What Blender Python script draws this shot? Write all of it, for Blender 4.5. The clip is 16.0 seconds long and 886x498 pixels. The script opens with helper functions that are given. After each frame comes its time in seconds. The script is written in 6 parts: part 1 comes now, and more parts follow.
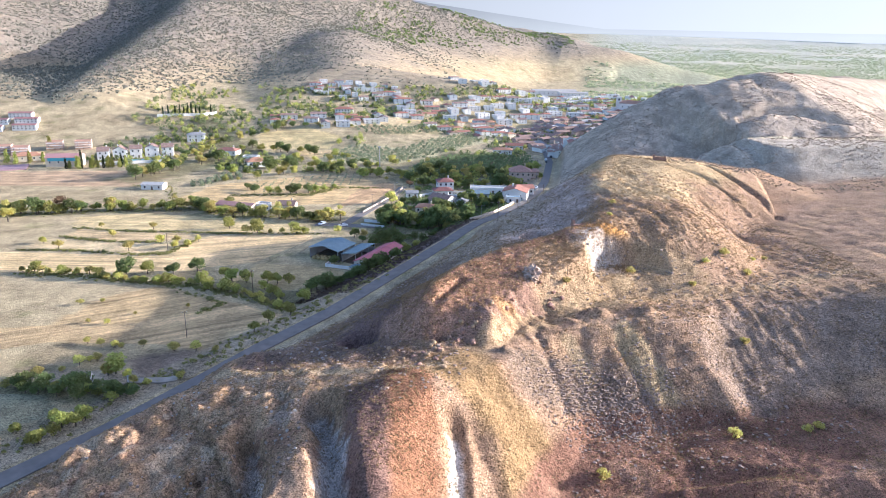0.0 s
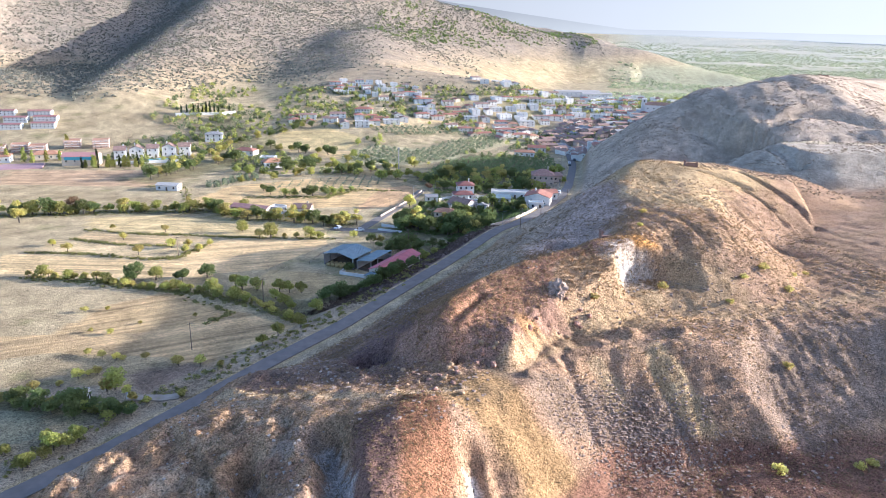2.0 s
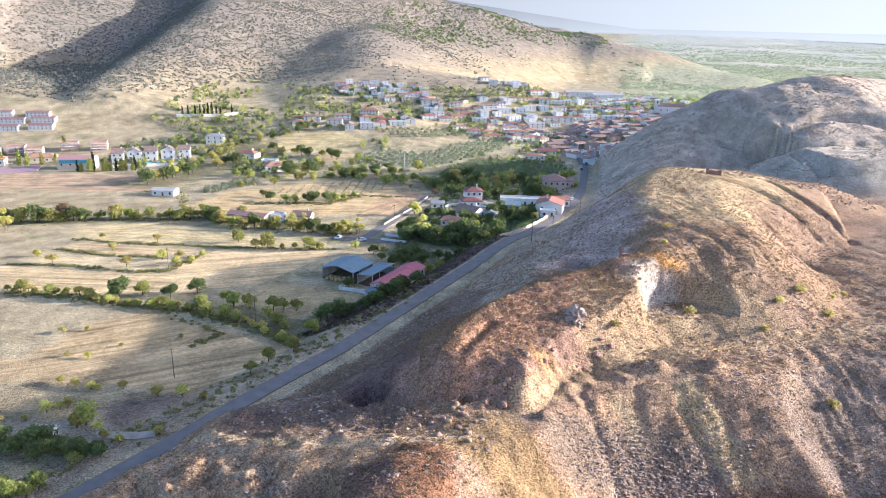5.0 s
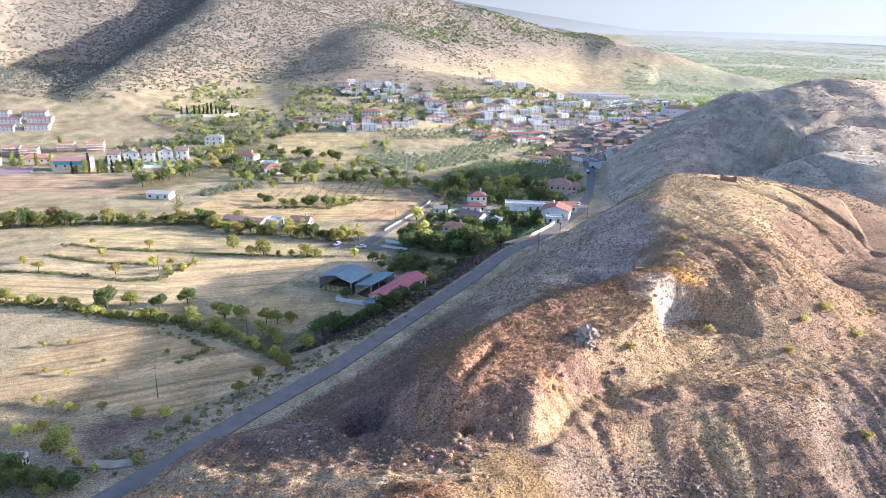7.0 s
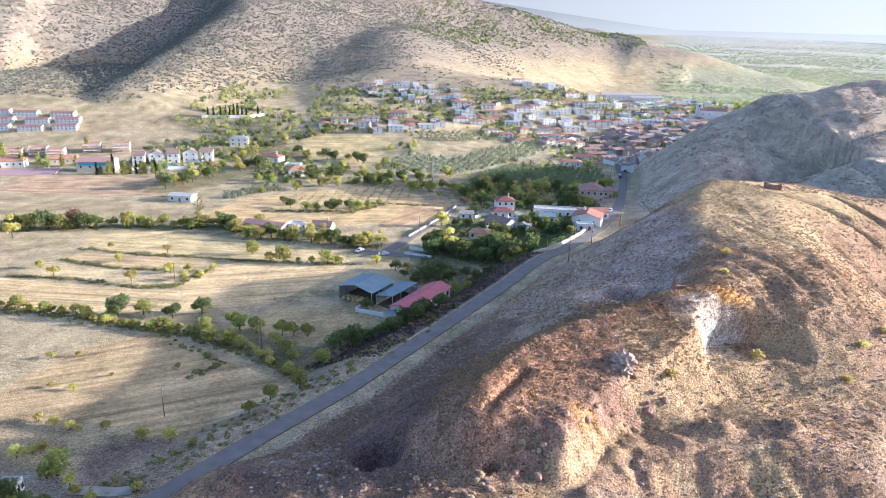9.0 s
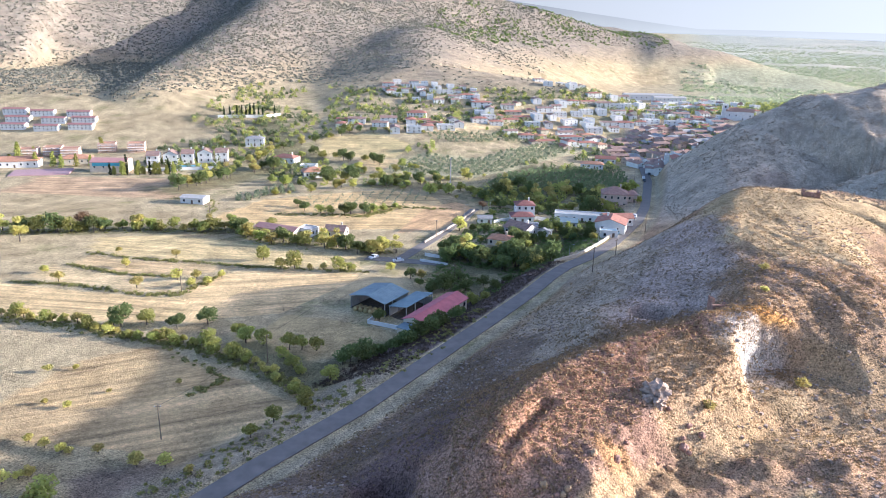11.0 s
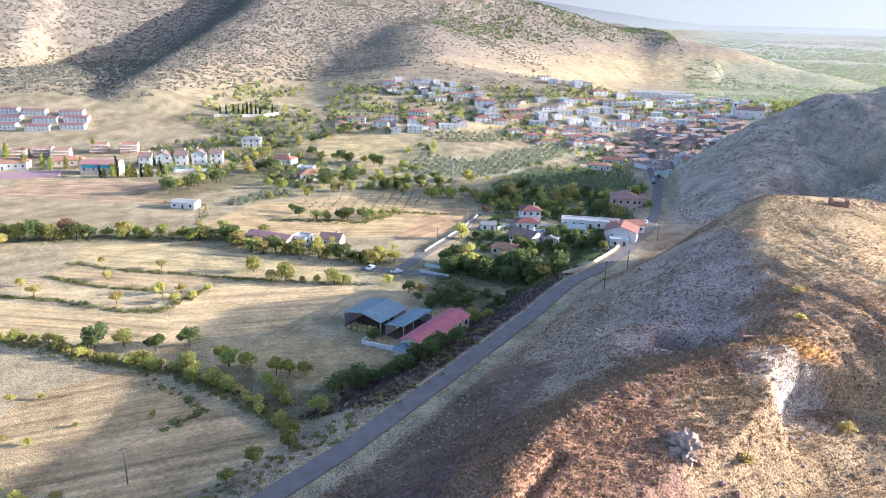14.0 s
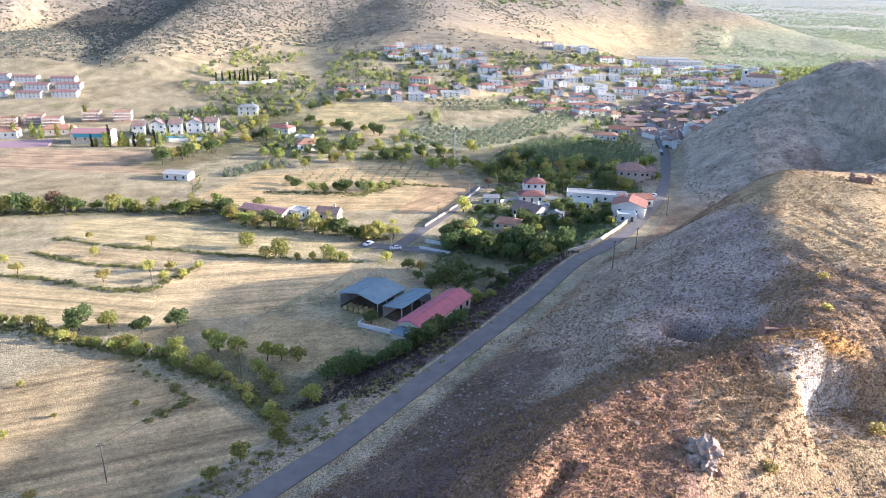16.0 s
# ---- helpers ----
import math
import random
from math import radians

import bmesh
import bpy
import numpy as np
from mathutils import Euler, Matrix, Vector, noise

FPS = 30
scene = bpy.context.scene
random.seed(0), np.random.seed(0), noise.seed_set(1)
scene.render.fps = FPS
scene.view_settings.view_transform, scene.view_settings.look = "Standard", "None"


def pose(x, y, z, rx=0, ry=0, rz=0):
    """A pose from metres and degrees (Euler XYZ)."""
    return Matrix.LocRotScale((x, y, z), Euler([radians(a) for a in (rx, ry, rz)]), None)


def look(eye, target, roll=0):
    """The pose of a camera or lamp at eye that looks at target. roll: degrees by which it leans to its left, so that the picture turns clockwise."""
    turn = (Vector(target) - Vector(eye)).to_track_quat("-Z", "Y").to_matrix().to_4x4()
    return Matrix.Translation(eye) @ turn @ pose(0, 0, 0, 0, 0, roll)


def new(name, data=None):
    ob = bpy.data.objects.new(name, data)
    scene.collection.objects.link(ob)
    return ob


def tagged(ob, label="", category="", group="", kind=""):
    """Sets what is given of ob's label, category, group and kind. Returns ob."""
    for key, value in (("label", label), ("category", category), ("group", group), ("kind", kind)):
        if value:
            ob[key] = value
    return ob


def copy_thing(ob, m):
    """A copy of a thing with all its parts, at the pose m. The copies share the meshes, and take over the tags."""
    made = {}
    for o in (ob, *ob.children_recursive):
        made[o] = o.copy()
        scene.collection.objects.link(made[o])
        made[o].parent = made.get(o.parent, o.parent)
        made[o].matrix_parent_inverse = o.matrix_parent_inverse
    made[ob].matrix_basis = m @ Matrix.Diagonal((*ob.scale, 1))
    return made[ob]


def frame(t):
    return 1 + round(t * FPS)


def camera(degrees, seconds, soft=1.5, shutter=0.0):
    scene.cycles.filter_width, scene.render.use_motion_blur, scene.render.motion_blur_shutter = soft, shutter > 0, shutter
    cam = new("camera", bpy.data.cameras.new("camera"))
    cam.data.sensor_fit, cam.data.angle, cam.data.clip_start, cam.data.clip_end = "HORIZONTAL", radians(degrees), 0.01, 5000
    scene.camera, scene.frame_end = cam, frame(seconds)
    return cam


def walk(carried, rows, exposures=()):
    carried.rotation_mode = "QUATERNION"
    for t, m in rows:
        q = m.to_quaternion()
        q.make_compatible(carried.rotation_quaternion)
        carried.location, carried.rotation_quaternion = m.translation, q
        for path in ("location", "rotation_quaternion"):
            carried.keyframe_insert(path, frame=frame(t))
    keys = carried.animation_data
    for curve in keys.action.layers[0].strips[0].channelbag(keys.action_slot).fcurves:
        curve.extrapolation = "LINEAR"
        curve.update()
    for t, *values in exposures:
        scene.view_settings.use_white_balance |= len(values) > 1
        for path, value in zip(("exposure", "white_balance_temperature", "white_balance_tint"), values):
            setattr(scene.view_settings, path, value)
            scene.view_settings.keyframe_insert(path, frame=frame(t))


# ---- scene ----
cam = camera(64.2, 16.0, soft=0.7)
PATH = [
    (0, (2.349, -5.685, 89.561), (2.415, -3.779, 88.958), 1.1),
    (0.5, (2.401, -2.623, 89.378), (2.466, -0.717, 88.774), 1.2),
    (1, (2.498, 0.436, 89.302), (2.559, 2.342, 88.698), 1.2),
    (1.5, (2.688, 3.342, 89.093), (2.727, 5.248, 88.49), 1.2),
    (2, (2.684, 6.269, 89.045), (2.695, 8.176, 88.44), 1.3),
    (2.5, (2.875, 8.996, 88.97), (2.876, 10.902, 88.365), 1.3),
    (3, (2.94, 11.881, 88.917), (2.938, 13.787, 88.312), 1.3),
    (3.5, (3.03, 14.85, 88.867), (3.025, 16.756, 88.262), 1.3),
    (4, (3.095, 17.701, 88.815), (3.088, 19.607, 88.209), 1.3),
    (6.5, (3.332, 31.819, 88.344), (3.314, 33.725, 87.738), 1.4),
    (7, (3.382, 34.629, 88.195), (3.362, 36.535, 87.59), 1.5),
    (7.5, (3.482, 37.525, 87.987), (3.46, 39.431, 87.382), 1.5),
    (8, (3.6, 40.34, 87.891), (3.575, 42.247, 87.286), 1.5),
    (8.5, (3.701, 43.144, 87.735), (3.644, 45.049, 87.13), 1.5),
    (9, (3.778, 46.041, 87.65), (3.681, 47.945, 87.044), 1.4),
    (9.5, (3.767, 49.013, 87.514), (3.631, 50.914, 86.907), 1.4),
    (12, (3.445, 62.725, 87.208), (3.294, 64.624, 86.597), 1.4),
    (12.5, (3.429, 65.454, 87.291), (3.276, 67.352, 86.679), 1.4),
    (13, (3.429, 68.082, 87.417), (3.273, 69.979, 86.803), 1.3),
    (13.5, (3.315, 70.703, 87.472), (3.157, 72.599, 86.856), 1.2),
    (14, (3.111, 73.325, 87.388), (2.953, 75.221, 86.769), 1.3),
    (14.5, (3.088, 75.962, 87.354), (2.929, 77.852, 86.718), 1.3),
    (15, (3.168, 78.648, 87.211), (3.006, 80.529, 86.55), 1.3),
    (15.5, (3.033, 80.888, 87.2), (2.871, 82.76, 86.516), 1.3),
    (16, (2.784, 83.492, 87.118), (2.624, 85.356, 86.412), 1.4),
]
EXPOSURE, KELVIN, TINT, SKY, SUN = 1.40, 5290, 17, 0.15, 4.6
walk(cam, [(t, look(eye, target, roll)) for t, eye, target, roll in PATH], [(0, EXPOSURE, KELVIN, TINT)])

# ---- sky and sun ----
SUN_AZ, SUN_EL = 10.0, 12.2   # degrees: from +x towards +y, above the horizon
world = bpy.data.worlds.new("sky")
scene.world = world
world.use_nodes = True
nt = world.node_tree
nt.nodes.clear()
sky = nt.nodes.new("ShaderNodeTexSky")
sky.sky_type, sky.sun_disc = "NISHITA", False
sky.sun_elevation, sky.sun_rotation = radians(SUN_EL), radians(90 - SUN_AZ)
sky.dust_density, sky.air_density = 2.2, 0.8
bg = nt.nodes.new("ShaderNodeBackground")
bg.inputs["Strength"].default_value = SKY
out = nt.nodes.new("ShaderNodeOutputWorld")
nt.links.new(sky.outputs[0], bg.inputs[0])
nt.links.new(bg.outputs[0], out.inputs[0])
sun = new("sun", bpy.data.lights.new("sun", "SUN"))
sun.data.energy, sun.data.angle, sun.data.color = SUN, radians(0.6), (1.0, 0.88, 0.70)
ca, sa, ce, se = (f(radians(a)) for a in (SUN_AZ, SUN_EL) for f in (math.cos, math.sin))
sun.matrix_world = look((ca * ce * 500, sa * ce * 500, se * 500), (0, 0, 0))


# ---- shape of the land ----
def lattice(ix, iy, seed):
    v = np.sin(ix * 127.1 + iy * 311.7 + seed * 74.7) * 43758.5453
    return v - np.floor(v)


def vnoise(x, y, seed=0):
    ix, iy = np.floor(x), np.floor(y)
    fx, fy = x - ix, y - iy
    fx, fy = fx * fx * (3 - 2 * fx), fy * fy * (3 - 2 * fy)
    a, b = lattice(ix, iy, seed), lattice(ix + 1, iy, seed)
    c, d = lattice(ix, iy + 1, seed), lattice(ix + 1, iy + 1, seed)
    return (a + (b - a) * fx) * (1 - fy) + (c + (d - c) * fx) * fy


def fbm(x, y, size, octaves=4, seed=0):
    """Smooth noise from -1 to 1 whose largest waves are `size` metres."""
    total, amp, norm = 0.0, 1.0, 0.0
    for k in range(octaves):
        total = total + amp * (2 * vnoise(x / size + 17.3 * k, y / size - 9.1 * k, seed + k) - 1)
        norm, amp, size = norm + amp, amp * 0.5, size / 2.03
    return total / norm


def smooth(a, b, v):
    u = np.clip((v - a) / (b - a), 0, 1)
    return u * u * (3 - 2 * u)


def smax(a, b, k):
    h = np.clip(0.5 + 0.5 * (a - b) / k, 0, 1)
    return b + (a - b) * h + k * h * (1 - h)


def smin(a, b, k):
    return -smax(-a, -b, k)


def along(x, y, line):
    """The distance to a line of points and the height carried along it; also on which side (left is positive)."""
    best, height, side = None, None, None
    for (x0, y0, z0), (x1, y1, z1) in zip(line[:-1], line[1:]):
        dx, dy = x1 - x0, y1 - y0
        u = np.clip(((x - x0) * dx + (y - y0) * dy) / (dx * dx + dy * dy), 0, 1)
        d = np.hypot(x - x0 - u * dx, y - y0 - u * dy)
        z, s = z0 + u * (z1 - z0), (dx * (y - y0) - dy * (x - x0)) / math.hypot(dx, dy)
        if best is None:
            best, height, side = d, z, s
        else:
            near = d < best
            best, height, side = np.where(near, d, best), np.where(near, z, height), np.where(near, s, side)
    return best, height, side


def ridge(x, y, line, left, right, flat=0.0, round_=4.0):
    """A crest line with the slopes (rise over run) of its two sides and a flat top."""
    d, z, s = along(x, y, line)
    turn = smooth(-0.7, 0.7, s / (d + 0.5))
    d = np.sqrt(np.maximum(d - flat, 0) ** 2 + round_ ** 2) - round_
    return z - d * (right + (left - right) * turn)


def shelf(x, y, line, left, gentle, wide, cliff):
    """A sharp crest whose right side falls gently at first and then as a cliff."""
    d, z, s = along(x, y, line)
    turn = smooth(-0.2, 0.2, s / (d + 0.3))
    right = gentle * d + (cliff - gentle) * np.maximum(d - wide, 0)
    return z - right - (left * d - right) * turn


def road_x(y):
    return np.interp(y, ROAD_Y, ROAD_X)


def road_z(y):
    return np.interp(y, ROAD_Y, ROAD_Z)


ROAD_Y = np.array([40, 105, 128, 150, 168, 190, 222, 241, 260, 280, 291, 304, 330, 375, 409, 450, 492, 531, 575])
ROAD_X = np.array([-140, -81, -64, -50.5, -39.5, -24.5, -6.5, 4, 14, 22.5, 28, 36.5, 50, 67.5, 77, 86, 94.5, 99, 104])
ROAD_Z = np.interp(ROAD_Y, (40, 150, 228, 262, 290, 330, 409, 450, 492, 575), (5.0, 6.2, 8.5, 9.0, 8.0, 5.5, 1.0, -0.8, -2.2, -3.6))

MOUND = [(-70, 92, 7.5), (-55, 109, 13), (-43, 122, 15), (-31, 125, 17.8), (-20, 126, 19.2), (-8, 122, 21.5), (-2, 118, 23.4)]
BUTTRESS = [(-2, 118, 23.6), (-1, 110, 21.3), (0, 100, 14.5), (0, 86, 4)]
BENCH = [(-30, 138, 16), (-18, 141, 17), (-4, 137, 19.5), (6, 134, 20.4)]
OUTCROP = [(6, 156, 29.8), (13.8, 168, 30.6), (23, 176.5, 31.6), (32.6, 182.5, 32.6), (48, 190, 34.3)]
SHOULDER = [(48, 190, 34.6), (60, 200, 35.8), (76, 212, 36.3)]
PLATEAU = [(76, 212, 36.3), (79, 255, 36.5), (92, 286, 38), (122, 300, 34.5), (152, 306, 29), (180, 285, 20)]
SADDLE = [(2, 131, 20), (12, 136, 20.3), (26, 148, 20.6), (44, 156, 21.3), (58, 158.5, 22), (68, 161, 21), (82, 177, 20), (106, 184, 21), (140, 192, 21)]
GOLD_SPUR = [(9, 129, 20.6), (14, 119, 18.3), (17.5, 109, 11.5), (20, 98, 3)]
BASIN_SPUR = [(66, 153, 21), (72, 143, 13), (77, 133, 6)]
FAR_HILL = [(120, 404, 13), (132, 440, 24), (146, 464, 36), (162, 476, 46), (180, 481, 53), (205, 480, 57), (240, 490, 63), (420, 640, 50)]
HEAP = [(196, 372, 33), (260, 375, 33.5), (330, 360, 33)]
# EAST_HILL is unseen: added beyond the view to help shade the pit
EAST_HILL = [(152, 120, 8), (148, 145, 16), (147, 160, 26), (148, 170, 30), (156, 180, 27), (195, 200, 22)]
MOUNTAIN = [(-1400, 1500, 420), (-900, 1800, 380), (-400, 1900, 250), (-194, 1800, 114), (-60, 1765, 101), (75, 1780, 99), (227, 1800, 84), (315, 1590, 64), (430, 1560, 42), (560, 1500, 8)]
SPURS = [
    ([(-290, 590, 22), (-330, 850, 56), (-344, 1200, 128), (-380, 1500, 230)], 0.62, 0.27),
    ([(-720, 640, 10), (-830, 900, 90), (-930, 1300, 200)], 0.3, 0.3),
    ([(-820, 560, 35), (-900, 850, 160), (-1000, 1300, 300)], 0.3, 0.3),
    ([(200, 770, 0), (70, 810, 28), (-90, 850, 46), (-125, 1050, 72), (-110, 1420, 96)], 0.22, 0.33),
]


HOLLOWS = [(-12, 150, 6.5, 4.5), (38.3, 205.6, 4.8, 17), (-37, 103, 1.6, 3.5), (7.5, 142.5, 1.8, 3.0), (22, 138, 2.2, -1.0), (47, 157, 4.0, -1.6), (60, 158, 2.5, -1.2)]
# soil washed down between the buttress and the mounds
GULLIES = [
    ([(-17, 116, 0), (-14, 108, 0), (-12, 98, 0), (-10, 86, 0)], 5.0, 6.0),
    ([(-30, 112, 0), (-27, 103, 0), (-24, 90, 0)], 4.0, 4.5),
    ([(9, 113, 0), (9.5, 104, 0), (9, 92, 0)], 3.2, 2.6),
    ([(13, 160, 0), (9.5, 154, 0), (7, 149, 0)], 1.8, 1.3),
    ([(30, 146, 0), (33, 138, 0), (35, 131, 0)], 2.2, 0.6),
    ([(50, 147, 0), (54, 139, 0), (56, 133, 0)], 2.0, 0.6),
]
TRENCHES = [
    ([(100, 279, 0), (112, 276, 0), (120, 270, 0)], 3, 1.3),
    ([(124, 292, 0), (136, 274, 0), (140, 254, 0)], 3, 1.6),
    ([(116, 268, 0), (126, 250, 0)], 2.5, 1.2),
    ([(106, 246, 0), (120, 224, 0)], 2.5, 1.0),
    ([(200, 427, 0), (222, 438, 0), (244, 434, 0), (262, 424, 0)], 5, 3.5),
    ([(166, 404, 0), (176, 384, 0), (178, 350, 0)], 6, 4),
    ([(112, 382, 0), (132, 398, 0), (150, 402, 0)], 3, 2.5),
]


def climb(x, y):
    """The plain climbs gently towards the far range."""
    return 0.031 * np.clip(y - 1600, 0, 3000) * smooth(150, 500, x + 0.1 * y)


def land(x, y):
    """The height of the ground, without the fine relief."""
    x, y = np.asarray(x, float), np.asarray(y, float)
    base = 10 - 0.03 * np.clip(y, 60, 480) + 0.004 * np.clip(y - 480, 0, 400) - 0.012 * np.clip(x, 0, 900) * smooth(350, 700, y)
    base = base + 18 * smooth(480, 640, y) * smooth(-120, -420, x) + 14 * smooth(520, 650, y) * smooth(80, -80, x)
    base = base + 0.8 * fbm(x, y, 90, 3, 5)
    # the road on its bench
    rx, rz = road_x(y), road_z(y)
    across = (x - rx) * 0.82
    bench = smooth(-17, -6, across)
    base = base + (rz - base) * bench * smooth(620, 480, y)
    # the slope above the road and the mounds on it
    foot = rz + np.clip(across - 4, 0, 400) * 0.12
    hill = np.where(across > 3, foot, -50)
    for line, l, r, flat, rnd, k in (
        (MOUND, 0.55, 0.14, 5, 3, 3),
        (BENCH, 0.55, 0.5, 7, 3, 2),
        (BUTTRESS, 1.15, 0.7, 2.0, 1.2, 1.0),
        (OUTCROP, 0.66, 1.3, 6, 1.5, 1.0),
        (SHOULDER, 0.5, 0.95, 3, 2, 1.5),
        (PLATEAU, 0.62, 0.34, 9, 6, 3),
        (SADDLE, 0.5, 0.82, 7, 1.5, 1.2),
        (FAR_HILL, 0.7, 0.43, 5, 8, 6),
        (HEAP, 0.6, 0.6, 18, 3, 2),
        (EAST_HILL, 0.9, 0.9, 1, 2, 3),
    ):
        if line is PLATEAU:
            l, r = l - 0.1 * smooth(260, 235, y) + 0.35 * smooth(266, 298, y), 0.3 + 0.42 * smooth(262, 226, y)
        if line is SADDLE:
            r = r - 0.36 * smooth(64, 80, x)
        part_ = shelf(x, y, line, l, 0.21, 8 + 8 * smooth(8, 20, x) - 11 * smooth(38, 56, x), r - 0.55 * smooth(34, 46, x)) if line is OUTCROP else ridge(x, y, line, l, r, flat, rnd)
        hill = smax(hill, part_, k)
    reach = smooth(3.5, 9, across) * smooth(1200, 700, y)
    z = base + np.maximum(hill - base, 0) * reach
    # the old pit with its floor
    wall = 0.88 - 0.4 * smooth(66, 82, x)
    floor = 3.6 + 0.08 * np.clip(x - 58, 0, 40) - 1.8 * smooth(119, 112, y + 0.05 * (x - 60) + 2.5 * fbm(x, y, 16, 3, 46))
    pit = floor + wall * np.maximum(np.minimum(along(x, y, [(28, 92, 0), (46, 121, 0), (75, 124, 0), (100, 128, 0), (130, 118, 0)])[0] - 9, along(x, y, [(45, 82, 0), (150, 84, 0)])[0] - 22), 0)
    z = smin(z, np.where((across > 30) & (y < 172), pit, 500), 2.0)
    for line, slope in ((GOLD_SPUR, 0.85), (BASIN_SPUR, 0.72)):
        z = smax(z, np.where(across > 20, ridge(x, y, line, slope, slope, 0.8, 1.5), -50), 1.2)
    # the bowl under the white face
    bowl = smooth(13.5, 10.0, np.hypot(x - 61, y - 177.5) + 1.2 * fbm(x, y, 6, 3, 47))
    z = z - np.maximum(z - 24.2, 0) * bowl
    # the bench round the sink
    terrace_ = smooth(19, 9, np.hypot(x - 38.3, y - 205.6) + 1.5 * fbm(x, y, 8, 2, 44))
    z = z + (27.2 - z) * terrace_ * 0.85
    # hollows: the dug cave, the round sink, cuts in the mound and in the plateau, and the white face
    for hx, hy, r, deep in HOLLOWS:
        z = z - deep * smooth(r, r * (0.75 if deep > 10 else 0.45), np.hypot(x - hx, y - hy) + 0.8 * fbm(x, y, 5, 2, 41))
    for line, wide, deep in GULLIES:
        z = z - deep * smooth(wide, 0, along(x, y, line)[0] + 0.2 * wide * fbm(x, y, 4, 3, 48))
    for line, wide, deep in TRENCHES:
        z = z - deep * smooth(wide, wide * 0.3, along(x, y, line)[0] + 0.25 * wide * fbm(x, y, 9, 3, 43))
    # the mountain and its spurs
    m = ridge(x, y, MOUNTAIN, 0.3, 0.36, 5, 60)
    for line, l, r in SPURS:
        m = smax(m, ridge(x, y, line, l, r, 4, 25), 14)
    m = m + 9 * fbm(x, y, 160, 4, 3) * smooth(10, 60, m)
    z = smax(z, m - 90 * smooth(640, 500, y), 8)
    return z + climb(x, y)


def relief(x, y, z=0):
    """Fine relief: clods, rills and hummocks, stronger on the bare hills."""
    across = (x - road_x(y)) * 0.82
    wild = smooth(5, 14, across) * smooth(700, 420, y)
    rills = np.abs(fbm(x + 0.5 * y, y * 0.35, 7, 3, 11))
    lumps = smooth(-14, -26, x) * smooth(132, 124, y)
    n = lumps * wild * (2.6 * np.abs(fbm(x, y, 7, 4, 51)) - 0.7 + 0.9 * fbm(x, y, 2.4, 2, 52))
    rough = smooth(-4, -12, x) * smooth(126, 134, y) * smooth(166, 150, y)
    n = n + rough * wild * (0.9 * np.abs(fbm(x, y, 5, 4, 53)) + 0.5 * fbm(x, y, 2.0, 2, 54))
    knolls = smooth(9, 5, along(x, y, [(30, 149, 0), (40, 151, 0), (52, 152, 0)])[0])
    n = n + knolls * (0.9 * np.abs(fbm(x, y, 4, 3, 59)) - 0.3)
    comb = smooth(58, 66, x) * smooth(180, 190, y) * smooth(262, 240, y)
    n = n - comb * 0.75 * np.abs(fbm(x + 0.35 * y, y * 0.1, 4.0, 3, 61))
    # crags and gullies of the red cliff and of the pit walls
    u, v = 0.72 * x + 0.69 * y, 0.69 * x - 0.72 * y
    cliff = smooth(6, 3, along(x, y, [(6, 143, 0), (13, 144, 0), (22, 149, 0), (33, 156, 0)])[0])
    wall = smooth(9, 5, along(x, y, [(20, 128, 0), (40, 139, 0), (62, 141, 0)])[0])
    basin = smooth(70, 78, x) * smooth(132, 140, y) * smooth(184, 174, y)
    n = n - basin * (0.8 * np.abs(fbm(x + 0.15 * y, 0.3 * y, 4.0, 4, 62)) - 0.2)
    gully = np.abs(fbm(u, 0.22 * v, 5.5, 4, 55))
    crag = np.floor(3 * fbm(x, y, 4.5, 3, 57)) / 3
    n = n + cliff * (0.9 * crag - 2.4 * gully + 0.7) + wall * (0.2 * crag - 0.5 * np.abs(fbm(x + 0.3 * y, 0.35 * y, 4.0, 3, 56)) + 0.2)
    west = smooth(4, 10, across) * smooth(34, 24, across) * smooth(130, 150, y) * smooth(215, 195, y)
    n = n - west * 0.8 * np.abs(fbm(v, 0.2 * u, 5, 3, 58))
    calm = 1 - 0.85 * smooth(22, 15, along(x, y, OUTCROP)[0])
    calm = calm * (1 - 0.85 * smooth(24, 14, along(x, y, SADDLE)[0])) * (1 - 0.5 * smooth(70, 78, x) * smooth(150, 170, y))
    n = n + wild * 0.22 * fbm(x, y, 1.9, 2, 23) * smooth(330, 250, y)
    n = n + wild * (0.3 * calm * fbm(x, y, 14, 4, 21) + 0.2 * fbm(x, y, 2.8, 2, 22) - 0.2 * rills * smooth(320, 200, y))
    distant = smooth(6, 30, across) * smooth(330, 380, y) * smooth(800, 620, y) * smooth(-8, 4, y - 385 - 0.08 * (x - 196))
    n = n + distant * (1.6 * fbm(x, y, 22, 5, 25) - 1.6 * np.abs(fbm(x, y, 12, 3, 26)) + 0.9 * fbm(x, y, 7, 2, 28) + 0.9 * np.floor(2.5 * fbm(x, y, 26, 4, 27)) / 2.5 * smooth(24, 34, land(x, y)))
    bank = smooth(-16, -9, across) * smooth(-4.5, -8, across) * smooth(600, 500, y)
    n = n + bank * 0.5 * fbm(x, y, 5, 3, 8)
    return n + 0.12 * fbm(x, y, 6, 2, 9) * smooth(-8, -14, across)


def ground_z(x, y):
    return land(x, y) + relief(x, y)


